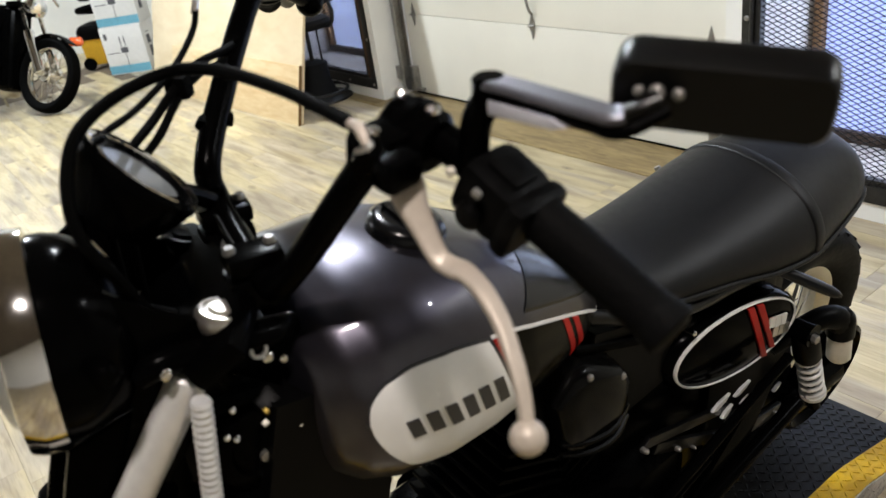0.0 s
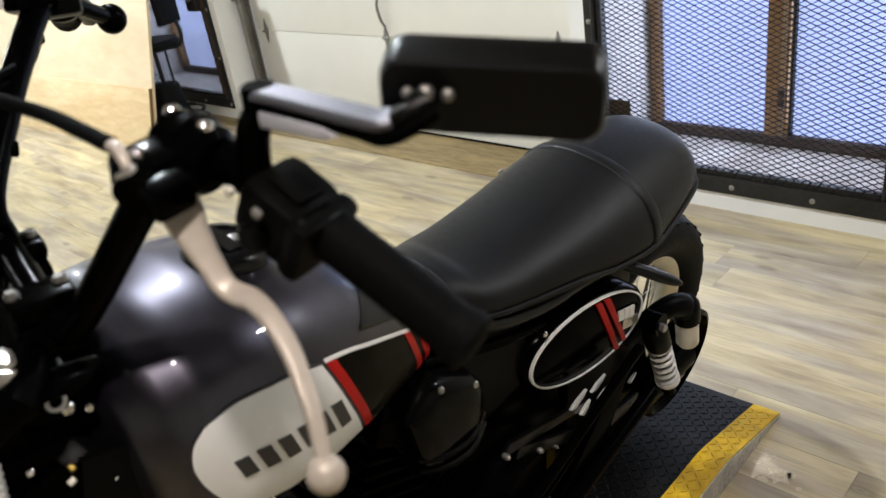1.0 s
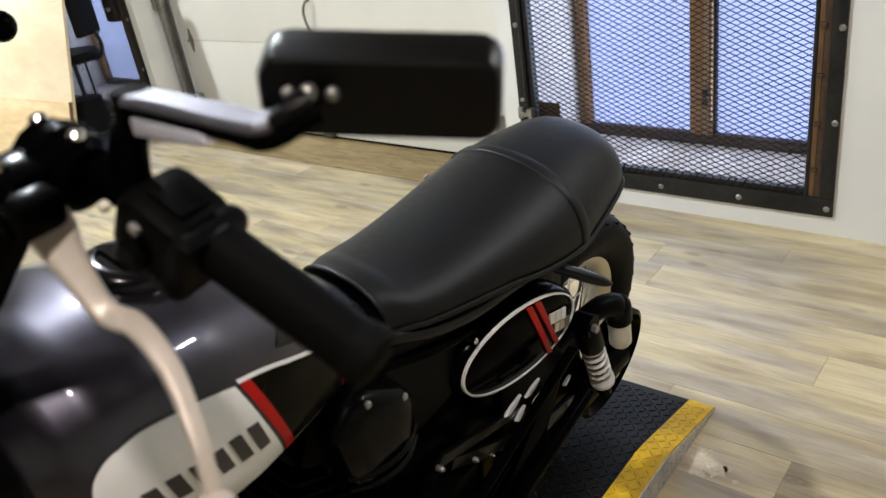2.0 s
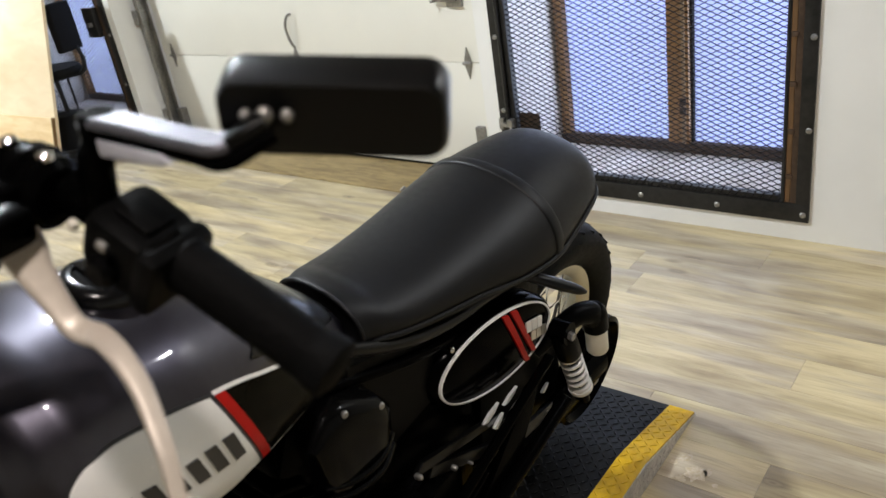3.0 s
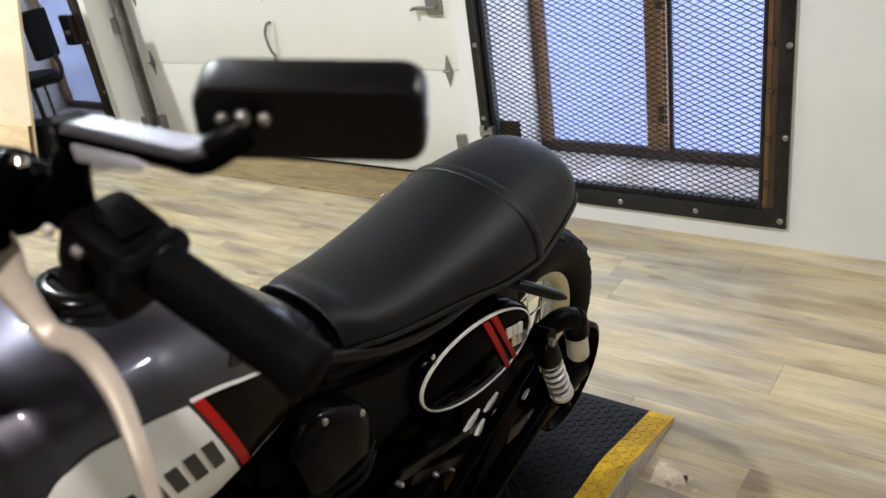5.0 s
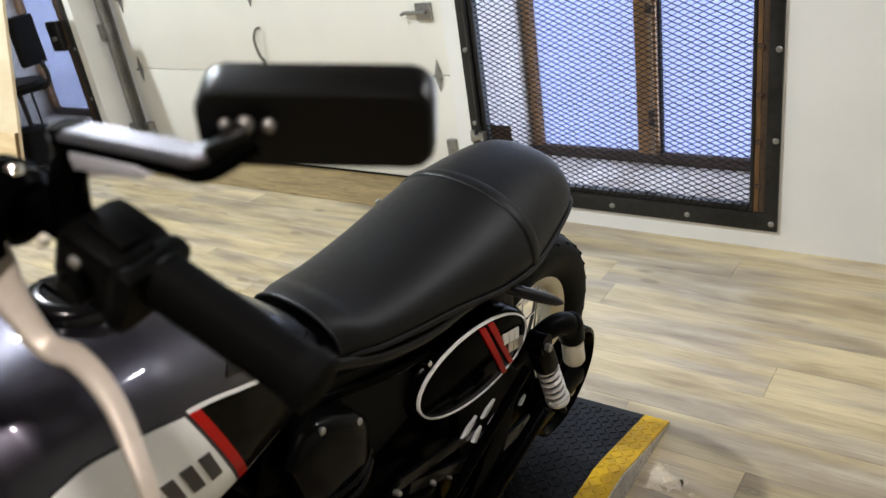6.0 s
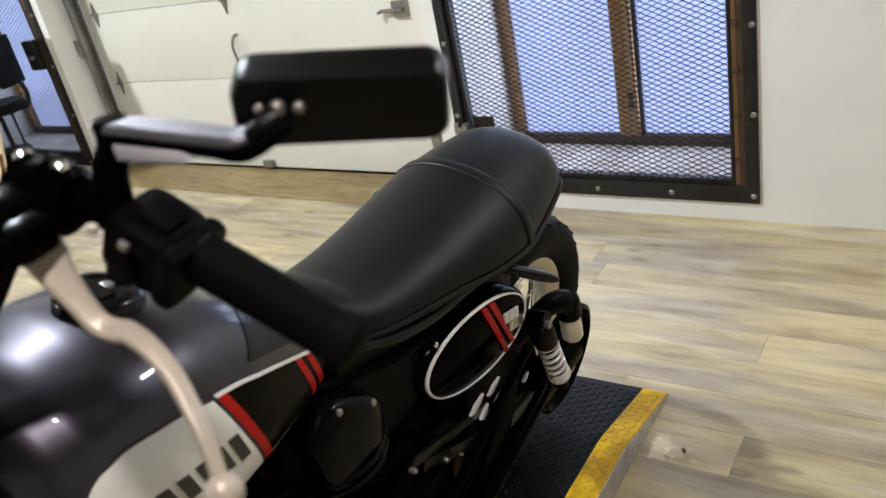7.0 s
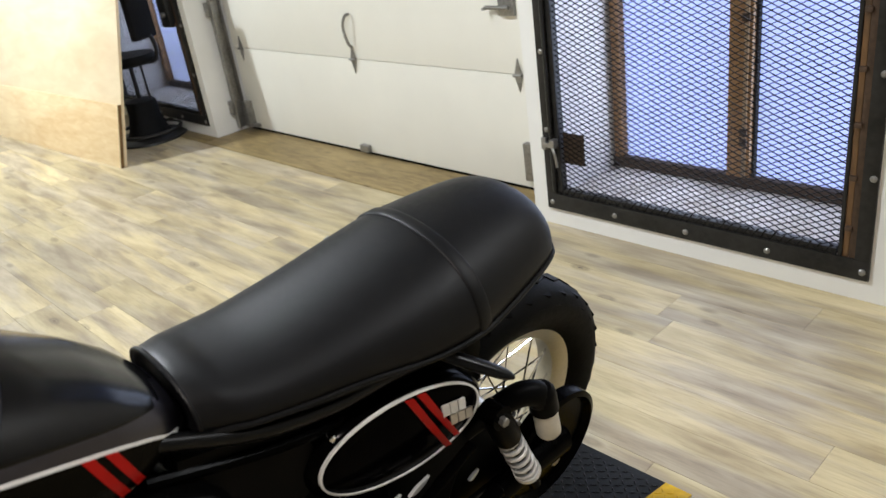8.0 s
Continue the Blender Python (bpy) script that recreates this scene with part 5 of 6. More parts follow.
# fork, handlebar, controls
for s in (1, -1):
    top, low_p = st(s * 0.084, -0.034, 1.066), st(s * 0.097, -0.56, 0.34)
    tube_top = st(s * 0.097, -0.078, 1.02)
    d = (low_p - tube_top).normalized()
    fk = bp("fork_leg", rod(tube_top, tube_top + d * 0.60, 0.0185, 24), "fork", None, "fork leg with a bright upper tube")
    bp("fork_slider", rod(tube_top + d * 0.5, low_p, 0.028, 16), "black", fk)
    bp("fork_cap", lathe([(0.021, -0.018), (0.0250, -0.010), (0.0255, -0.002), (0.0225, 0.003), (0.0190, 0.0035), (0.0175, 0.0015), (0.0140, 0.0015), (0.0125, 0.006), (0.0, 0.007)], top, (0.05, 0.30, 1), 32), "silver" if s == 1 else "black", fk, "domed fork cap")
    bp("fork_boot", lathe([v for k in range(7) for v in ((0.030, 0.34 + k * 0.03), (0.036, 0.355 + k * 0.03))] + [(0.030, 0.55)], top, d, 20), "rubber", fk)
    guide = lathe([v for k in range(34) for v in ((0.0088, k * 0.008), (0.0106, k * 0.008 + 0.004))], (0.112, -1.300, 1.012) if s == 1 else (-0.15, -1.25, 1.012), (-0.02, -0.13, -1), 14)
    bp("hose_sleeve", guide, "spring", fk, "grey ribbed hose sleeve")
for z, y, dx in ((1.045, -0.045, 0.0), (0.86, -0.165, 0.0)):
    bp("fork_yoke", slab([(-0.125, -0.038), (-0.06, -0.05), (0.06, -0.05), (0.125, -0.038), (0.13, 0.012), (0.10, 0.035), (0.04, 0.06), (-0.04, 0.06), (-0.10, 0.035), (-0.13, 0.012)], STEER @ Matrix.Translation((0, y, z)) @ Matrix.Rotation(radians(30), 4, "X"), 0.028, 0.008), "black")
bp("steering_head", lathe([(0.028, 0.0), (0.036, 0.01), (0.032, 0.03), (0.032, 0.17), (0.036, 0.19), (0.028, 0.20)], st(0, -0.08, 0.85), (0, 0.45, 1), 24), "black")
bp("stem_nut", lathe([(0.018, 0.0), (0.018, 0.012), (0.013, 0.017), (0.0, 0.017)], st(0, 0.005, 1.075), (0, 0.45, 1), 6), "zinc")
# arm of the upper yoke, with its bolts, beside the fork cap
arm = bp("yoke_arm", tube([(0.078, -1.338, 1.036, 0.010), (0.082, -1.318, 1.045, 0.014), (0.082, -1.27, 1.036, 0.015), (0.078, -1.212, 1.022, 0.017), (0.068, -1.185, 1.015, 0.014)], 0.014, 12, 4), "black")
for at, r in (((0.097, -1.318, 1.043), 0.006), ((0.095, -1.225, 1.010), 0.006), ((0.090, -1.208, 0.996), 0.0045)):
    bp("yoke_bolt", lathe([(r, -0.01), (r, 0.003), (r * 0.6, 0.005), (0.0, 0.005)], at, (1, 0, 0.2), 10), "chrome", arm)
bp("yoke_ring", lathe([(0.006, -0.003), (0.0095, -0.003), (0.0095, 0.003), (0.006, 0.003)], (0.094, -1.232, 1.022), (1, 0.1, 0.4), 16, closed=True), "zinc", arm)
# brackets, horn, wiring and inner masses behind the headlight
for s in (1, -1):
    bp("headlight_bracket", slab([(-0.155, 1.105), (-0.125, 1.125), (-0.085, 1.085), (-0.045, 1.06), (-0.045, 0.99), (-0.09, 0.95), (-0.125, 0.90), (-0.16, 0.93), (-0.13, 1.0)], STEER @ Matrix(((0, 0, 1, s * 0.088), (1, 0, 0, 0), (0, 1, 0, 0), (0, 0, 0, 1))), 0.007, 0.002), "black")
    bp("fork_shroud", slab([(-0.20, 0.96), (-0.06, 1.0), (-0.02, 0.86), (-0.06, 0.70), (-0.22, 0.62), (-0.26, 0.80)], STEER @ Matrix(((0, 0, 1, s * 0.064), (1, 0, 0, 0), (0, 1, 0, 0), (0, 0, 0, 1))), 0.012, 0.004), "black")
horn = bp("horn", lathe([(0.012, -0.035), (0.03, -0.03), (0.046, -0.008), (0.050, 0.0), (0.046, 0.008), (0.03, 0.010), (0.026, 0.005), (0.0, 0.005)], (0.085, -1.252, 0.905), (1, -0.15, 0.05), 32), "black", None, "black round horn")
bp("horn_nut", lathe([(0.006, 0), (0.006, 0.006), (0, 0.007)], (0.10, -1.252, 0.905), (1, -0.15, 0.05), 8), "zinc", horn)
for at in ((0.108, -1.286, 0.955), (0.105, -1.277, 0.945), (0.10, -1.272, 0.975), (0.112, -1.214, 0.93)):
    bp("clip_screw", lathe([(0.0036, -0.012), (0.0036, 0.002), (0.0022, 0.003), (0.0, 0.003)], at, (1, 0, 0.3), 8), "chrome", horn)
con = bp("connector", turned((-0.010, -0.011, -0.007), (0.010, 0.011, 0.007), pose(0.095, -1.236, 0.962, 20, 30, 15), 0.002), "plastic", None, "wiring connector with a yellow cap")
bp("connector_cap", turned((-0.004, -0.005, -0.004), (0.004, 0.001, 0.005), pose(0.104, -1.240, 0.958, 20, 30, 15), 0.002), "bronze", con)
bp("connector_pin", turned((-0.003, -0.004, -0.003), (0.003, 0.003, 0.003), pose(0.110, -1.247, 0.950, 20, 30, 15), 0.0015), "cream", con)
for k, line in enumerate(([(0.02, -1.33, 1.10), (0.05, -1.29, 1.02), (0.07, -1.25, 0.98), (0.06, -1.20, 0.94), (0.04, -1.12, 0.90)], [(0.03, -1.34, 1.06), (0.075, -1.30, 0.98), (0.085, -1.23, 0.965), (0.09, -1.18, 0.90), (0.07, -1.10, 0.86)], [(-0.02, -1.32, 1.06), (0.03, -1.25, 1.03), (0.06, -1.20, 1.00), (0.07, -1.15, 0.93)], [(0.09, -1.215, 0.955), (0.10, -1.20, 0.92), (0.09, -1.19, 0.86), (0.08, -1.17, 0.78)])):
    bp("wiring_loom", tube(line, 0.007 + 0.002 * (k % 2), 8, 5), "rubber")
bp("wiring_box", box((-0.055, -1.32, 0.87), (0.06, -1.20, 1.03), 0.015), "plastic")
bp("oil_cooler", box((-0.11, -1.30, 0.50), (0.11, -1.22, 0.86), 0.012), "black")
bp("neck_cover", rings(bmesh.new(), [[(x, y, z) for y, z in ((-1.235, 0.965), (-1.16, 0.95), (-1.12, 0.80), (-1.16, 0.66), (-1.26, 0.66), (-1.27, 0.84))] for x in (-0.115, -0.10, 0.10, 0.115)]), "plastic", None, "black plastic cover at the steering neck")
bp("front_fender", rings(bmesh.new(), [[front_at + Vector((x, (0.345 + h) * math.sin(a), (0.345 + h) * math.cos(a))) for x, h in ((-0.062, -0.015), (-0.055, 0.0), (0, 0.012), (0.055, 0.0), (0.062, -0.015), (0.055, -0.004), (0, 0.007), (-0.055, -0.004))] for a in np.linspace(-0.5, 1.35, 16).tolist()]), "paint_black")
# handlebar: the right riser stands farther back at its top
hb = [st(*p) for p in ((-0.43, 0.22, 1.215), (-0.33, 0.18, 1.262), (-0.278, 0.150, 1.275), (-0.250, 0.124, 1.262), (-0.200, 0.087, 1.229), (-0.153, 0.055, 1.198), (-0.085, 0.008, 1.142), (-0.06, 0.006, 1.105), (0.07, 0.012, 1.078), (0.105, 0.03, 1.095), (0.20, 0.105, 1.243), (0.235, 0.122, 1.252), (0.323, 0.155, 1.213), (0.411, 0.186, 1.166))]
bar = bp("handlebar", tube(hb, 0.0142, 14, 5), "black", None, "wide black scrambler handlebar")
for x in (-0.055, 0.055):
    cl = bp("bar_clamp", turned((x - 0.020, -0.022, 1.045), (x + 0.020, 0.034, 1.082), STEER, 0.007), "black", bar)
    bp("clamp_cap", turned((x - 0.020, -0.020, 1.084), (x + 0.020, 0.036, 1.106), STEER, 0.008), "black", cl)
    for yy in (-0.012, 0.027):
        bp("clamp_bolt", lathe([(0.0065, 0), (0.0065, 0.004), (0.0045, 0.007), (0.0, 0.007)], st(x, yy, 1.105), (0, 0, 1), 10), "zinc", cl)
bp("gauge_bracket", tube([st(-0.055, 0.0, 1.11), st(-0.03, -0.03, 1.14), st(0.0, -0.055, 1.15), st(0.012, -0.075, 1.155)], 0.010, 10, 4), "black")
bp("bar_cable_clip", tube([st(-0.122, 0.05, 1.168), st(-0.122, 0.025, 1.175), st(-0.11, 0.015, 1.172)], 0.008, 10, 3), "rubber", bar)
for s in (1, -1):
    up = 0.06 if s < 0 else 0.0
    g0, g1 = st(s * 0.325, 0.156, 1.212 + up), st(s * 0.418, 0.189, 1.163 + up)
    gd = (g1 - g0).normalized()
    L = (g1 - g0).length
    ribs = [(0.0165, 0.0), (0.0185, 0.003)]
    for k in range(14):
        ribs += [(0.0178, 0.006 + k * (L - 0.014) / 14), (0.0173, 0.008 + k * (L - 0.014) / 14)]
    ribs += [(0.0185, L - 0.006), (0.0195, L - 0.003), (0.0195, L + 0.006), (0.012, L + 0.009), (0.0, L + 0.009)]
    bp("grip", lathe(ribs, g0, gd, 24), "grip", bar, "ribbed black rubber grip")
sw_m = STEER @ Matrix.Translation((0.297, 0.145, 1.226)) @ Matrix.Rotation(radians(18), 4, "Z") @ Matrix.Rotation(radians(28), 4, "Y")
sw = bp("switch_housing", turned((-0.024, -0.025, -0.030), (0.024, 0.026, 0.017), sw_m, 0.011), "plastic", bar, "black switch housing")
bp("switch_collar", turned((0.020, -0.029, -0.028), (0.038, 0.025, 0.019), sw_m, 0.008), "plastic", sw)
bp("switch_rib", turned((-0.012, -0.012, 0.014), (0.016, 0.012, 0.021), sw_m, 0.003), "plastic", sw)
bp("switch_button", turned((-0.012, 0.026, -0.01), (0.004, 0.033, 0.004), sw_m, 0.003), "plastic", sw)
bp("indicator_slide", turned((-0.0035, -0.032, 0.006), (0.0035, -0.028, 0.012), sw_m, 0.0015), "zinc", sw)
bp("horn_button", lathe([(0.011, -0.004), (0.011, 0.003), (0.008, 0.006), (0, 0.007)], sw_m @ Vector((0.0, -0.028, -0.014)), sw_m.to_3x3() @ Vector((0, -1, 0)), 14), "plastic", sw)
bp("switch_knob", turned((-0.031, -0.028, -0.002), (-0.025, -0.022, 0.004), sw_m, 0.002), "cream", sw)
pm = STEER @ Matrix.Translation((0.238, 0.105, 1.252)) @ Matrix.Rotation(radians(20), 4, "Z") @ Matrix.Rotation(radians(12), 4, "Y")
perch = bp("lever_perch", rod(pm @ Vector((-0.026, 0.008, 0)), pm @ Vector((0.020, 0.008, 0)), 0.0245, 24, bevel=0.006), "paint_black", bar, "black clutch lever perch")
bp("perch_block", turned((-0.020, -0.046, -0.014), (0.014, 0.0, 0.016), pm, 0.007), "paint_black", perch)
bp("perch_band", rod(pm @ Vector((-0.010, 0.008, 0)), pm @ Vector((0.004, 0.008, 0)), 0.0275, 24, bevel=0.003), "black", perch)
bp("perch_ear", turned((0.012, -0.052, -0.012), (0.034, -0.020, 0.012), pm, 0.006), "black", perch)
for x, y, z in ((-0.018, 0.008, 0.0235), (0.012, 0.008, 0.0235), (-0.003, -0.034, 0.0155)):
    bp("screw", lathe([(0.0058, 0), (0.0058, 0.003), (0.004, 0.005), (0, 0.005)], pm @ Vector((x, y, z)), (0, 0, 1), 10), "chrome", perch)
bp("perch_arm", tube([st(0.235, 0.085, 1.250), st(0.255, 0.07, 1.256), st(0.268, 0.06, 1.252)], 0.0125, 12, 4), "paint_black", perch)
LEVER = ((0.2725, -1.1655, 1.2385, 0.0135), (0.278, -1.1650, 1.231, 0.0140), (0.286, -1.1660, 1.218, 0.0112), (0.298, -1.1660, 1.202, 0.0086), (0.311, -1.1660, 1.188, 0.0078), (0.323, -1.1640, 1.1845, 0.0076), (0.337, -1.1635, 1.186, 0.0074), (0.359, -1.1660, 1.181, 0.0068), (0.382, -1.1715, 1.169, 0.0061), (0.409, -1.1830, 1.148, 0.0050), (0.423, -1.1910, 1.127, 0.0045))
flat_to = Vector((0.773, -0.132, 0.358)).normalized()  # the way the blade faces
blade = bmesh.new()
line = smooth_line(LEVER, 5)
loops = []
for k, q in enumerate(line):
    d = Vector((line[min(k + 1, len(line) - 1)] - line[max(k - 1, 0)])[:3].tolist()).normalized()
    across = flat_to.cross(d).normalized()
    out = d.cross(across).normalized()
    w, h = float(q[3]), 0.0042
    c = Vector(q[:3].tolist())
    loops.append([c + w * a * across + h * b * out for a, b in ((1, -0.4), (1, 0.4), (0.86, 0.85), (0.5, 1), (-0.5, 1), (-0.86, 0.85), (-1, 0.4), (-1, -0.4), (-0.86, -0.85), (-0.5, -1), (0.5, -1), (0.86, -0.85))])
rings(blade, loops)
lever = bp("clutch_lever", blade, "lever", bar, "pale metal clutch lever with a ball end", 50)
bp("lever_ball", blob((0.4265, -1.1935, 1.120), 0.0118, seg=20), "lever", lever)
bp("lever_pivot", rod((0.262, -1.156, 1.247), (0.262, -1.156, 1.232), 0.0085, 14), "black", lever)
bp("cable_adjuster", tube([(0.270, -1.187, 1.267, 0.0034), (0.265, -1.186, 1.272, 0.0040), (0.257, -1.184, 1.2755, 0.0042), (0.246, -1.183, 1.275, 0.0040)], 0.01, 12, 3), "lever", lever, "bright cable adjuster")
bp("adjuster_wheel", lathe([(0.003, -0.0025), (0.0068, -0.0025), (0.0076, 0.0), (0.0068, 0.0025), (0.003, 0.0025)], (0.268, -1.188, 1.264), (0.35, 0.35, -0.85), 18), "silver", lever, "knurled adjuster wheel")
bp("cable_wire", rod((0.268, -1.188, 1.264), (0.274, -1.1775, 1.241), 0.0017, 8), "copper", lever, "bare copper-coloured cable end")
bp("cable_nipple", tube([(0.2725, -1.180, 1.247, 0.0025), (0.274, -1.1775, 1.242, 0.0036), (0.2765, -1.174, 1.234, 0.0036), (0.278, -1.172, 1.230, 0.002)], 0.003, 10, 3), "lever", lever)
cable = bp("clutch_cable", tube([(0.246, -1.183, 1.275), (0.205, -1.183, 1.276), (0.152, -1.184, 1.277), (0.067, -1.197, 1.278), (0.012, -1.221, 1.272), (0.003, -1.271, 1.26), (0.023, -1.312, 1.245), (0.047, -1.334, 1.22), (0.066, -1.343, 1.19), (0.076, -1.337, 1.16), (0.064, -1.321, 1.12), (0.03, -1.28, 1.0), (0.02, -1.25, 0.85)], 0.0056, 10, 6), "rubber", bar, "black clutch cable looping over the gauge")
# right controls
rm = STEER @ Matrix.Translation((-0.275, 0.155, 1.278)) @ Matrix.Rotation(radians(-14), 4, "Z") @ Matrix.Rotation(radians(-14), 4, "Y")
rc = bp("brake_cylinder", turned((-0.045, -0.052, -0.016), (0.035, 0.0, 0.014), rm, 0.008), "black", bar, "black front brake master cylinder")
bp("reservoir", turned((-0.042, -0.060, 0.012), (0.022, -0.008, 0.036), rm, 0.008), "black", rc)
bp("reservoir_label", turned((0.014, -0.064, -0.010), (0.034, -0.046, 0.010), rm, 0.004), "spring", rc, "pale reservoir window")
bp("throttle_housing", rod(rm @ Vector((-0.085, 0.0, 0.0)), rm @ Vector((-0.045, 0.0, 0.0)), 0.030, 20, bevel=0.006), "plastic", bar)
bp("right_switch", turned((-0.042, -0.022, -0.026), (0.01, 0.026, 0.024), rm, 0.008), "plastic", bar)
bp("brake_lever", tube([st(-0.235, 0.115, 1.28), st(-0.27, 0.118, 1.275), st(-0.33, 0.135, 1.25), st(-0.42, 0.15, 1.20)], 0.0065, 10, 5), "black", bar, "black front brake lever")
ball = Vector((-0.300, -0.912, 1.222))
bp("mirror_ball", blob(ball, 0.019, seg=16), "black", bar)
bp("ball_stalk", rod(rm @ Vector((-0.02, 0.01, -0.01)), ball, 0.010), "black", bar)
for k, line in enumerate(([(-0.235, -1.085, 1.300), (-0.19, -1.10, 1.302), (-0.155, -1.122, 1.288), (-0.13, -1.141, 1.266), (-0.09, -1.187, 1.242), (-0.055, -1.24, 1.226), (-0.025, -1.292, 1.216), (0.0, -1.325, 1.18), (0.01, -1.33, 1.08)],
        [(-0.245, -1.03, 1.262), (-0.205, -1.055, 1.246), (-0.170, -1.083, 1.231), (-0.12, -1.145, 1.235), (-0.09, -1.180, 1.231), (-0.06, -1.225, 1.210), (-0.035, -1.262, 1.196), (-0.01, -1.30, 1.17), (0.0, -1.31, 1.08)],
        [(-0.235, -1.03, 1.235), (-0.19, -1.065, 1.222), (-0.150, -1.106, 1.221), (-0.11, -1.155, 1.225), (-0.08, -1.192, 1.215), (-0.055, -1.225, 1.195), (-0.03, -1.26, 1.18), (-0.01, -1.285, 1.15), (0.0, -1.295, 1.06)])):
    bp("cable", tube(line, (0.0034, 0.0046, 0.0042)[k], 8, 6), "rubber", bar, "black control cable")
bp("cable_end", tube([(-0.235, -1.085, 1.300), (-0.19, -1.10, 1.302), (-0.155, -1.122, 1.288), (-0.145, -1.130, 1.279)], 0.0042, 8, 5), "silver", bar)
bp("cable_clip", turned((-0.012, -0.009, -0.012), (0.012, 0.009, 0.012), pose(-0.088, -1.184, 1.226, 0, 0, 40), 0.004), "rubber", bar)
# mirror
MC = Vector((0.4455, -1.0555, 1.3125))
mir = bp("mirror_stem", tube([(0.296, -1.119, 1.240), (0.301, -1.117, 1.272), (0.312, -1.112, 1.291)], 0.0110, 12, 4), "black", None, "black left rear-view mirror on a cranked stem")
# the arm is a flat bar with a crank at its end
def flat_bar(line, wide, high, steps):
    bm = bmesh.new()
    pts = smooth_line(line, steps)
    loops = []
    for k, q in enumerate(pts):
        d = Vector(pts[min(k + 1, len(pts) - 1)] - pts[max(k - 1, 0)]).normalized()
        side = d.cross(Vector((0, 0, 1))).normalized()
        up = side.cross(d)
        e = 0.002
        loops.append([Vector(q) + a * side + b * up for a, b in ((wide, high - e), (wide - e, high), (e - wide, high), (-wide, high - e), (-wide, e - high), (e - wide, -high), (wide - e, -high), (wide, e - high))])
    return rings(bm, loops)


# grey top and pale web carry the arm's bright reflections in their colour
bp("stem_arm", flat_bar([(0.306, -1.115, 1.2985), (0.325, -1.1135, 1.3005), (0.36, -1.1125, 1.3010), (0.400, -1.1115, 1.3015), (0.414, -1.1105, 1.3015), (0.4185, -1.107, 1.303)], 0.0098, 0.0034, 4), "arm_gloss", mir, "flat arm, its top greyed for sheen")
bp("arm_crank", flat_bar([(0.412, -1.1105, 1.3000), (0.4185, -1.107, 1.3020), (0.425, -1.101, 1.3065), (0.432, -1.092, 1.311)], 0.0062, 0.0042, 4), "shell", mir)
bp("arm_underside", flat_bar([(0.310, -1.1130, 1.2925), (0.36, -1.1125, 1.2942), (0.400, -1.1115, 1.2945), (0.418, -1.110, 1.2940), (0.428, -1.099, 1.300), (0.434, -1.090, 1.305)], 0.0085, 0.0040, 4), "black", mir)
bp("arm_web", slab([(0.317, 1.2915), (0.378, 1.2935), (0.388, 1.2900), (0.376, 1.2855), (0.318, 1.2805)], Matrix(((1, 0, 0, 0), (0, 0, -1, -1.119), (0, 1, 0, 0), (0, 0, 0, 1))), 0.006, 0.0015), "arm_web", mir)
bp("arm_cap", rod((0.311, -1.1135, 1.286), (0.311, -1.1135, 1.304), 0.0115, 16), "black", mir)
mx, mz = Vector((0.85, 0.52, -0.06)).normalized(), Vector((0.09, -0.03, 1)).normalized()
my = mz.cross(mx).normalized()
mz = mx.cross(my)
MM = Matrix((( mx.x, my.x, mz.x, MC.x), (mx.y, my.y, mz.y, MC.y), (mx.z, my.z, mz.z, MC.z), (0, 0, 0, 1)))


def rounded(a, b, r, n=5):
    out = []
    for cx, cy, t0 in ((a - r, b - r, 0), (-a + r, b - r, 90), (-a + r, -b + r, 180), (a - r, -b + r, 270)):
        out += [(cx + r * math.cos(radians(t0 + 90 * k / n)), cy + r * math.sin(radians(t0 + 90 * k / n))) for k in range(n + 1)]
    return out


shell = bmesh.new()
rings(shell, [[MM @ Vector((x, d, z - 0.0073 + (rise if z > 0 else 0.0))) for x, z in rounded(0.0608 * k, 0.0208 * k2, 0.0115)] for d, k, k2, rise in ((-0.0125, 0.965, 0.93, 0.0), (-0.0105, 0.99, 0.975, 0.0), (-0.008, 1.0, 1.0, 0.0005), (0.0, 1.0, 1.0, 0.003), (0.010, 0.995, 1.0, 0.006), (0.013, 0.97, 0.96, 0.0065))])
bp("mirror_shell", shell, "shell", mir, "black rectangular mirror shell")
bp("mirror_glass", slab(rounded(0.0575, 0.018, 0.008), MM @ Matrix.Translation((0, 0.0140, -0.0055)) @ Matrix.Rotation(radians(90), 4, "X"), 0.002), "mirror", mir, "mirror glass")
for dx, r in ((-0.044, 0.0034), (-0.034, 0.0050), (-0.022, 0.0038)):
    bp("screw", blob(MM @ Vector((dx, -0.014, -0.0035)), (r, r, r), seg=10), "zinc", mir)

# gauge, headlight
gc, gd = Vector((0.014, -1.274, 1.190)), STEER.to_3x3() @ Vector((0.02, 0.74, 0.67)).normalized()
gauge = bp("gauge", lathe([(0.02, -0.052), (0.040, -0.044), (0.054, -0.012), (0.057, 0.004), (0.054, 0.008), (0.049, 0.004)], gc, gd, 40), "paint_black", None, "round black instrument with a chrome bezel")
bp("bezel", lathe([(0.048, 0.003), (0.0575, 0.001), (0.058, 0.007), (0.054, 0.012), (0.048, 0.009)], gc, gd, 48, closed=True), "paint_black", gauge)
bp("bezel_ring", lathe([(0.049, 0.008), (0.0545, 0.009), (0.0545, 0.0125), (0.0495, 0.011)], gc, gd, 48, closed=True), "chrome", gauge, "chrome bezel ring")
bp("dial_face", lathe([(0.0, 0.006), (0.038, 0.006), (0.038, 0.003), (0.0, 0.003)], gc, gd, 40), "screen", gauge, "grey display")
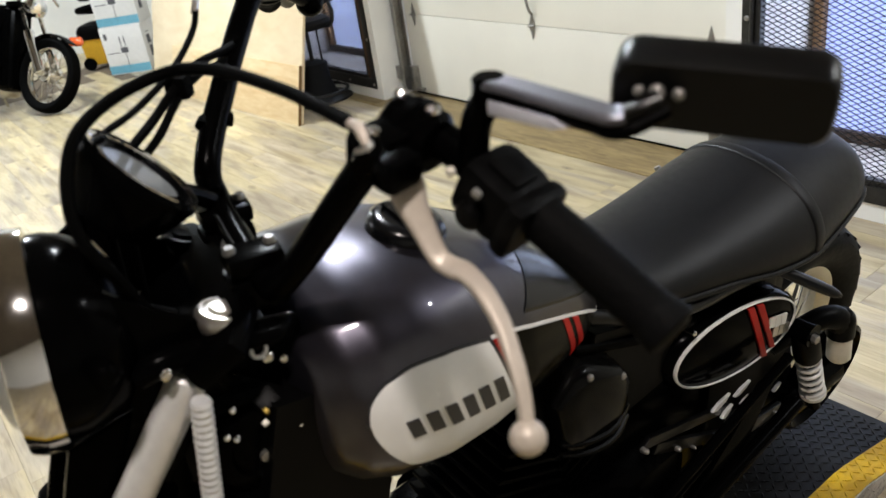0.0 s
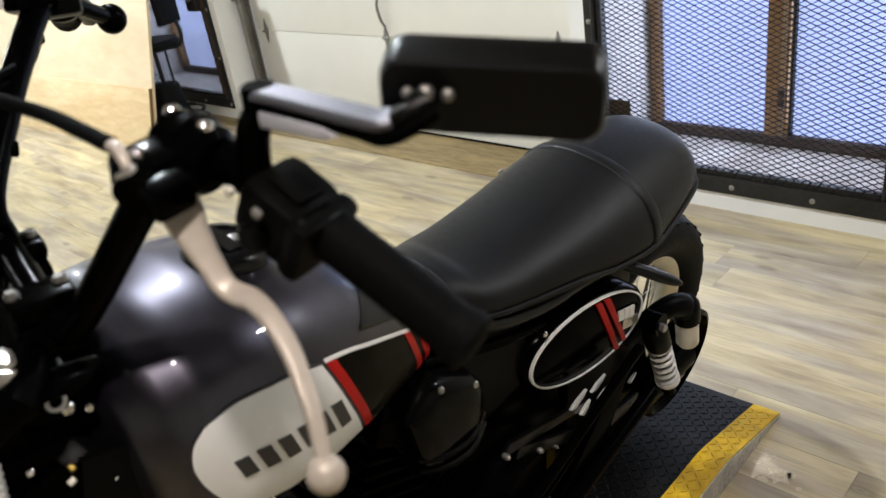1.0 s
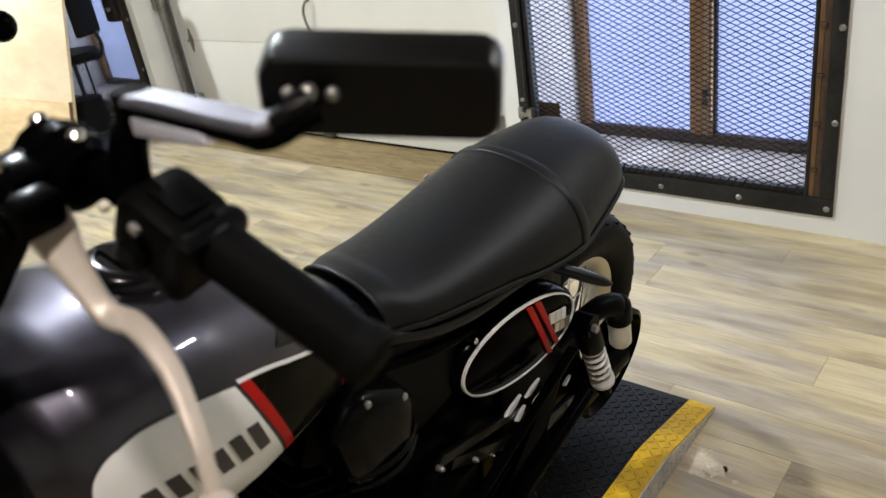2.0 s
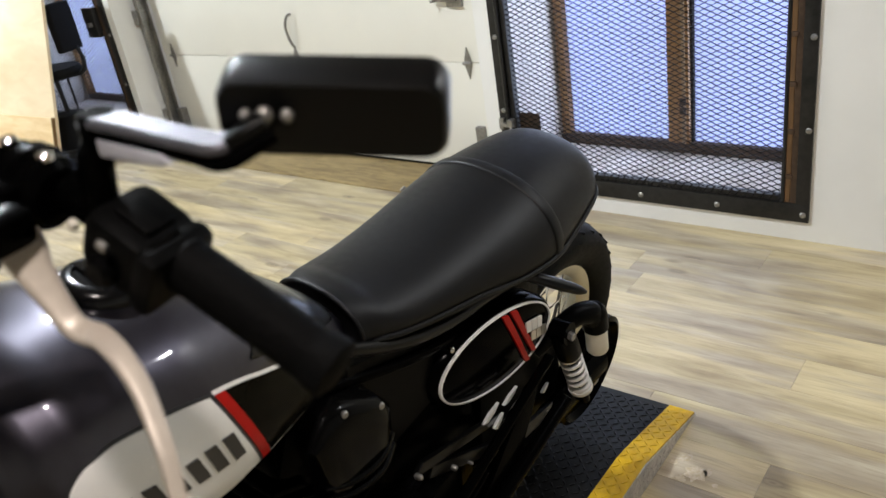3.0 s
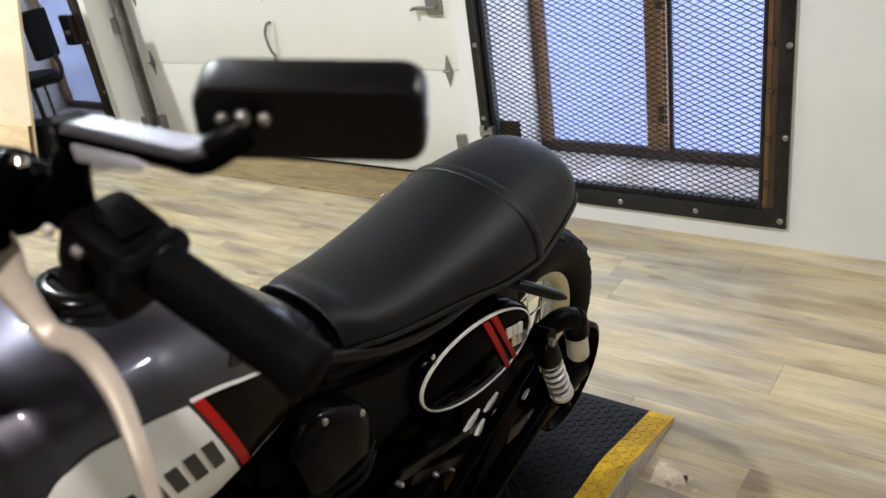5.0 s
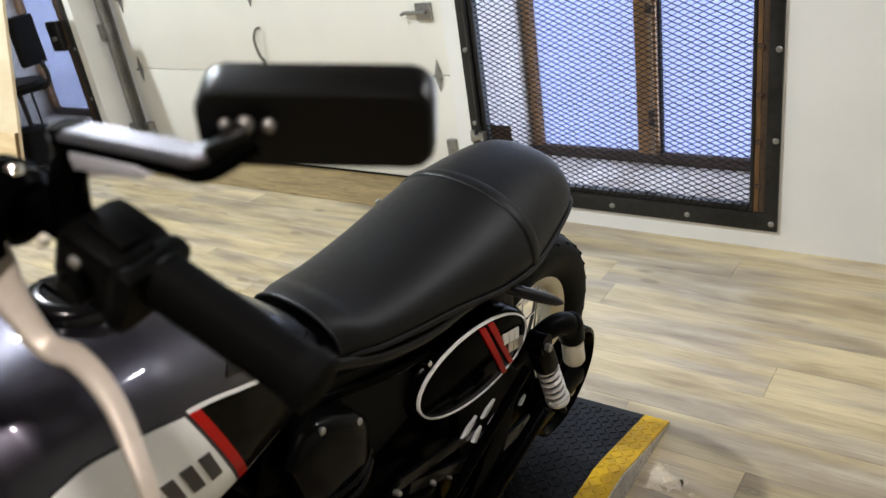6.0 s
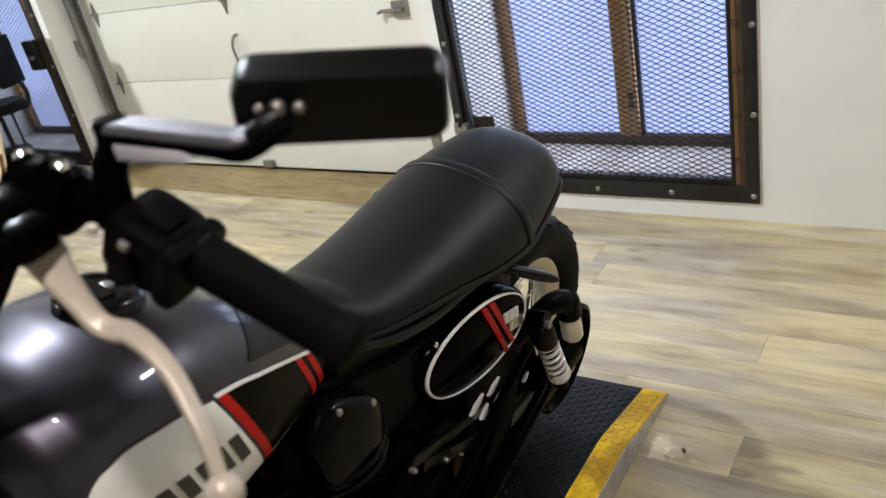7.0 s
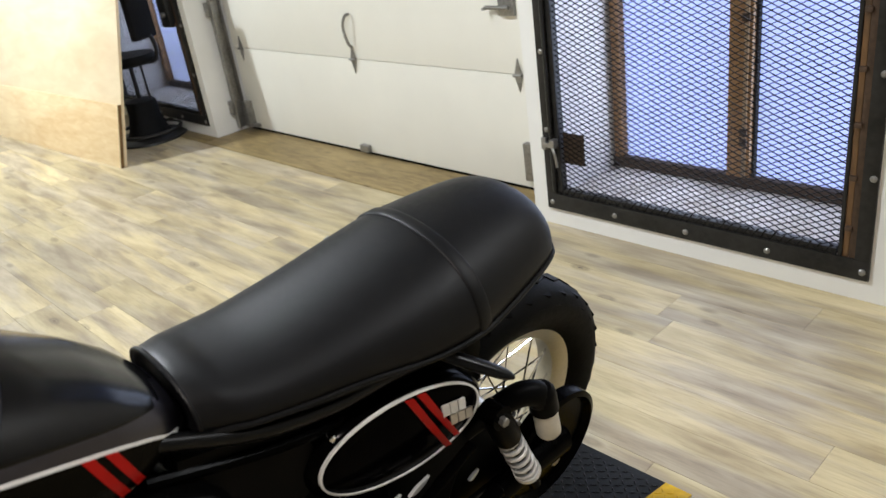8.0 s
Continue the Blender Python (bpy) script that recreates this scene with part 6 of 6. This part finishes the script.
bp("dial_border", lathe([(0.037, 0.0075), (0.049, 0.0095), (0.049, 0.003), (0.037, 0.003)], gc, gd, 40, closed=True), "paint_black", gauge)
hc, hd = Vector((0.005, -1.372, 1.066)), STEER.to_3x3() @ Vector((0, -1, 0.09)).normalized()
hl = bp("headlight", lathe([(0.02, -0.062), (0.05, -0.058), (0.078, -0.040), (0.091, -0.012), (0.094, 0.0), (0.094, 0.02)], hc, hd, 48), "paint_black", None, "round headlight with a black bucket and chrome rim")
bp("headlight_rim", lathe([(0.093, 0.012), (0.101, 0.014), (0.1025, 0.030), (0.098, 0.045), (0.086, 0.048), (0.086, 0.028)], hc, hd, 56, closed=True), "chrome", hl, "chrome headlight rim")
bp("headlight_lens", lathe([(0.087, 0.040), (0.07, 0.056), (0.04, 0.066), (0.0, 0.07)], hc, hd, 40), "glass", hl)
for s in (1, -1):
    bp("headlight_bolt", lathe([(0.011, -0.006), (0.011, 0.006), (0.007, 0.010), (0, 0.010)], hc + STEER.to_3x3() @ Vector((s * 0.098, 0.025, 0.01)), (s, 0, 0), 14), "black", hl)
bp("front_signal", blob(st(-0.16, -0.16, 0.98), (0.022, 0.022, 0.02), seg=16), "black")


# ---- the second motorcycle, by the west side: +x to its front ----
def parked_motorcycle():
    b = thing("parked_motorcycle", pose(-3.80, -1.60, 0.013, -28, 0, 30), "chrome and black cruiser motorcycle with a spoked front wheel", "motorcycle")
    P = lambda name, bm, mat, parent=None, label="": part(name, bm, M[mat], parent or b, label)
    at = (0, 0, 0.31)
    w = P("front_wheel", lathe([(0.02, -0.06), (0.05, -0.05), (0.035, -0.03), (0.035, 0.03), (0.05, 0.05), (0.02, 0.06)], at, (0, 1, 0), 20), "chrome")
    loop = [(0.228, 0.03), (0.25, 0.05), (0.28, 0.056), (0.302, 0.04), (0.31, 0.0)]
    P("tyre", lathe(loop + [(r, -h) for r, h in loop[-2::-1]] + [(0.228, 0.0)], at, (0, 1, 0), 48, closed=True), "rubber", w)
    P("rim", lathe([(0.236, 0.03), (0.24, 0.035), (0.225, 0.02), (0.218, 0.0), (0.225, -0.02), (0.24, -0.035), (0.236, -0.03), (0.228, 0.0)], at, (0, 1, 0), 48, closed=True), "chrome", w)
    for k in range(32):
        a = 2 * math.pi * k / 32
        s, ln = (1 if k % 2 else -1), (0.5 if (k // 2) % 2 else -0.5)
        u = lambda t: Vector((math.sin(t), 0, math.cos(t)))
        P("spoke", rod(Vector(at) + Vector((0, s * 0.045, 0)) + 0.04 * u(a + ln), Vector(at) + 0.22 * u(a), 0.003, 5), "chrome", w)
    P("hub_drum", lathe([(0.02, -0.07), (0.055, -0.06), (0.062, -0.045), (0.03, -0.03), (0.03, 0.03), (0.062, 0.045), (0.055, 0.06)], at, (0, 1, 0), 28), "chrome", w)
    for s in (1, -1):
        P("fork_slider", rod((0, s * 0.085, 0.31), (-0.17, s * 0.085, 0.66), 0.040, 16), "chrome")
        P("fork_tube", rod((-0.16, s * 0.085, 0.64), (-0.36, s * 0.085, 1.06), 0.02, 14), "chrome")
    fen = bmesh.new()
    rings(fen, [[(0.335 * math.sin(a) * k, y, 0.31 + 0.335 * math.cos(a) * k) for y, k in ((-0.06, 0.97), (-0.05, 1.0), (0, 1.02), (0.05, 1.0), (0.06, 0.97), (0.05, 0.985), (0, 1.0), (-0.05, 0.985))] for a in np.linspace(-1.3, 0.75, 14).tolist()])
    P("front_fender", fen, "paint_black")
    P("turn_signal", lathe([(0.0, -0.02), (0.03, -0.015), (0.038, 0.0), (0.038, 0.07), (0.03, 0.085), (0.0, 0.09)], (0.03, 0.17, 0.63), (1, 0.5, 0.1), 16), "orange", None, "orange turn signal")
    P("signal_stalk", rod((-0.14, 0.09, 0.62), (0.04, 0.17, 0.63), 0.009), "chrome")
    P("headlight", lathe([(0.02, -0.12), (0.07, -0.09), (0.085, 0.0), (0.085, 0.03), (0.06, 0.05), (0.0, 0.06)], (-0.2, 0, 0.88), (1, 0, 0), 24), "chrome")
    P("engine_case", box((-0.95, -0.17, 0.16), (-0.50, 0.17, 0.42), 0.06, seg=3), "chrome")
    for k in range(8):
        P("cooling_fin", box((-0.86, -0.11, 0.43 + k * 0.028), (-0.58, 0.11, 0.442 + k * 0.028), 0.003), "silver")
    P("exhaust", tube([(-0.55, -0.16, 0.5), (-0.42, -0.2, 0.35), (-0.55, -0.22, 0.2), (-1.3, -0.24, 0.22)], 0.035, 12, 5), "chrome")
    P("down_tube", rod((-0.36, 0.0, 0.85), (-0.45, 0.0, 0.2), 0.025), "paint_black")
    P("fuel_tank", rings(bmesh.new(), [[(x, wd * math.cos(t), 0.78 + 0.02 + ht * math.sin(t)) for t in np.linspace(0, 2 * math.pi, 16, endpoint=False).tolist()] for x, wd, ht in ((-0.40, 0.06, 0.06), (-0.46, 0.12, 0.11), (-0.60, 0.15, 0.13), (-0.80, 0.13, 0.10), (-0.95, 0.07, 0.05))]), "paint_black")
    P("handlebar", tube([(-0.40, -0.38, 1.02), (-0.35, -0.2, 1.10), (-0.33, 0.0, 1.04), (-0.35, 0.2, 1.10), (-0.40, 0.38, 1.02)], 0.014, 10, 6), "chrome")
    P("rear_wheel", lathe([(0.19, 0.05), (0.22, 0.07), (0.29, 0.065), (0.31, 0.0), (0.29, -0.065), (0.22, -0.07), (0.19, -0.05)], (-1.5, 0, 0.31), (0, 1, 0), 40, closed=True), "rubber")
    P("seat", box((-1.45, -0.13, 0.62), (-0.9, 0.13, 0.72), 0.04, seg=3), "vinyl")
    P("rear_fender", box((-1.75, -0.09, 0.60), (-1.3, 0.09, 0.66), 0.025), "paint_black")
    P("frame_rail", rod((-0.45, 0, 0.22), (-1.5, 0, 0.31), 0.03), "black")
    P("frame_cradle", box((-1.0, -0.10, 0.20), (-0.34, 0.10, 0.88), 0.05, seg=3), "black")
    P("oil_tank", box((-1.25, -0.16, 0.36), (-0.98, 0.16, 0.62), 0.05, seg=3), "paint_black")
    for k, (cx, cz, r) in enumerate(((-0.62, 0.30, 0.09), (-0.82, 0.34, 0.11), (-0.55, 0.52, 0.05), (-0.66, 0.62, 0.06), (-0.5, 0.72, 0.035), (-0.44, 0.40, 0.03))):
        P("engine_cover", lathe([(r, 0.0), (r, 0.03), (r * 0.8, 0.05), (0.0, 0.055)], (cx, -0.13, cz), (0, -1, 0), 24), "chrome")
    for k in range(5):
        P("pipe_line", tube([(-0.40 - 0.03 * k, -0.12, 0.80 - 0.04 * k), (-0.46 - 0.02 * k, -0.17, 0.6), (-0.50, -0.15, 0.40 - 0.03 * k)], 0.008, 8, 4), "chrome" if k % 2 else "black")
    for k in range(3):
        P("brake_line", tube([(-0.30, -0.09, 0.95), (-0.20 + 0.03 * k, -0.12, 0.75), (-0.10, -0.11, 0.55), (-0.02, -0.10, 0.36)], 0.005, 8, 4), "rubber")
    P("lower_triple", box((-0.40, -0.13, 0.86), (-0.26, 0.13, 0.91), 0.015), "paint_black")
    P("kick_stand", rod((-0.7, 0.1, 0.2), (-0.75, 0.22, 0.115), 0.012), "chrome")
    return b


parked_motorcycle()

# ---- floor planks ----
PW, PL = 0.152, 1.22
plank_mesh = {}
row = 0
y = -0.032
while y > -3.4:
    rnd = random.Random(row * 7 + 3)
    x = WEST + 2.2 - rnd.random() * PL
    while x < EAST:
        x0, x1 = max(x, WEST), min(x + PL, EAST)
        key = round(x1 - x0, 3)
        if x1 - x0 > 0.05:
            if key not in plank_mesh:
                plank_mesh[key] = mesh_of("plank", box((0, -PW + 0.0006, -0.006), (key - 0.0006, 0, 0.0), 0.0006, seg=1), M["plank"])
            p = new("plank", plank_mesh[key])
            p.parent = floor
            p.location = (x0, y, 0)
        x += PL
    y -= PW
    row += 1
rest = bmesh.new()
while y > SOUTH:
    box((WEST, max(y - PW, SOUTH) + 0.0006, -0.006), (EAST, y, 0.0), bm=rest)
    y -= PW
for k in range(23):
    box((WEST, -0.032 - (k + 1) * PW + 0.0006, -0.006), (WEST + 0.97, -0.032 - k * PW, -0.0005), bm=rest)
for x0, x1 in ((WEST, -1.782), (1.374, EAST)):
    box((x0, -0.0315, -0.006), (x1, WY + 0.002, 0.0), bm=rest)
rp = part("plank_rows", rest, M["plank"], floor, "", "stuff")

# pale dried spill beside the ramp
spill = bmesh.new()
rnd = random.Random(5)
for cx, cy, r in ((2.80, -1.208, 0.030), (2.765, -1.165, 0.020), (2.83, -1.19, 0.014), (2.78, -1.235, 0.012), (2.745, -1.19, 0.010), (2.86, -1.225, 0.008)):
    ring = [spill.verts.new((cx + r * rnd.uniform(0.5, 1.25) * math.cos(t), cy + r * rnd.uniform(0.5, 1.25) * math.sin(t), 0.0012)) for t in np.linspace(0, 2 * math.pi, 16, endpoint=False).tolist()]
    spill.faces.new(ring)
part("dried_spill", spill, M["spill"], floor, "pale dried spill", "stuff")
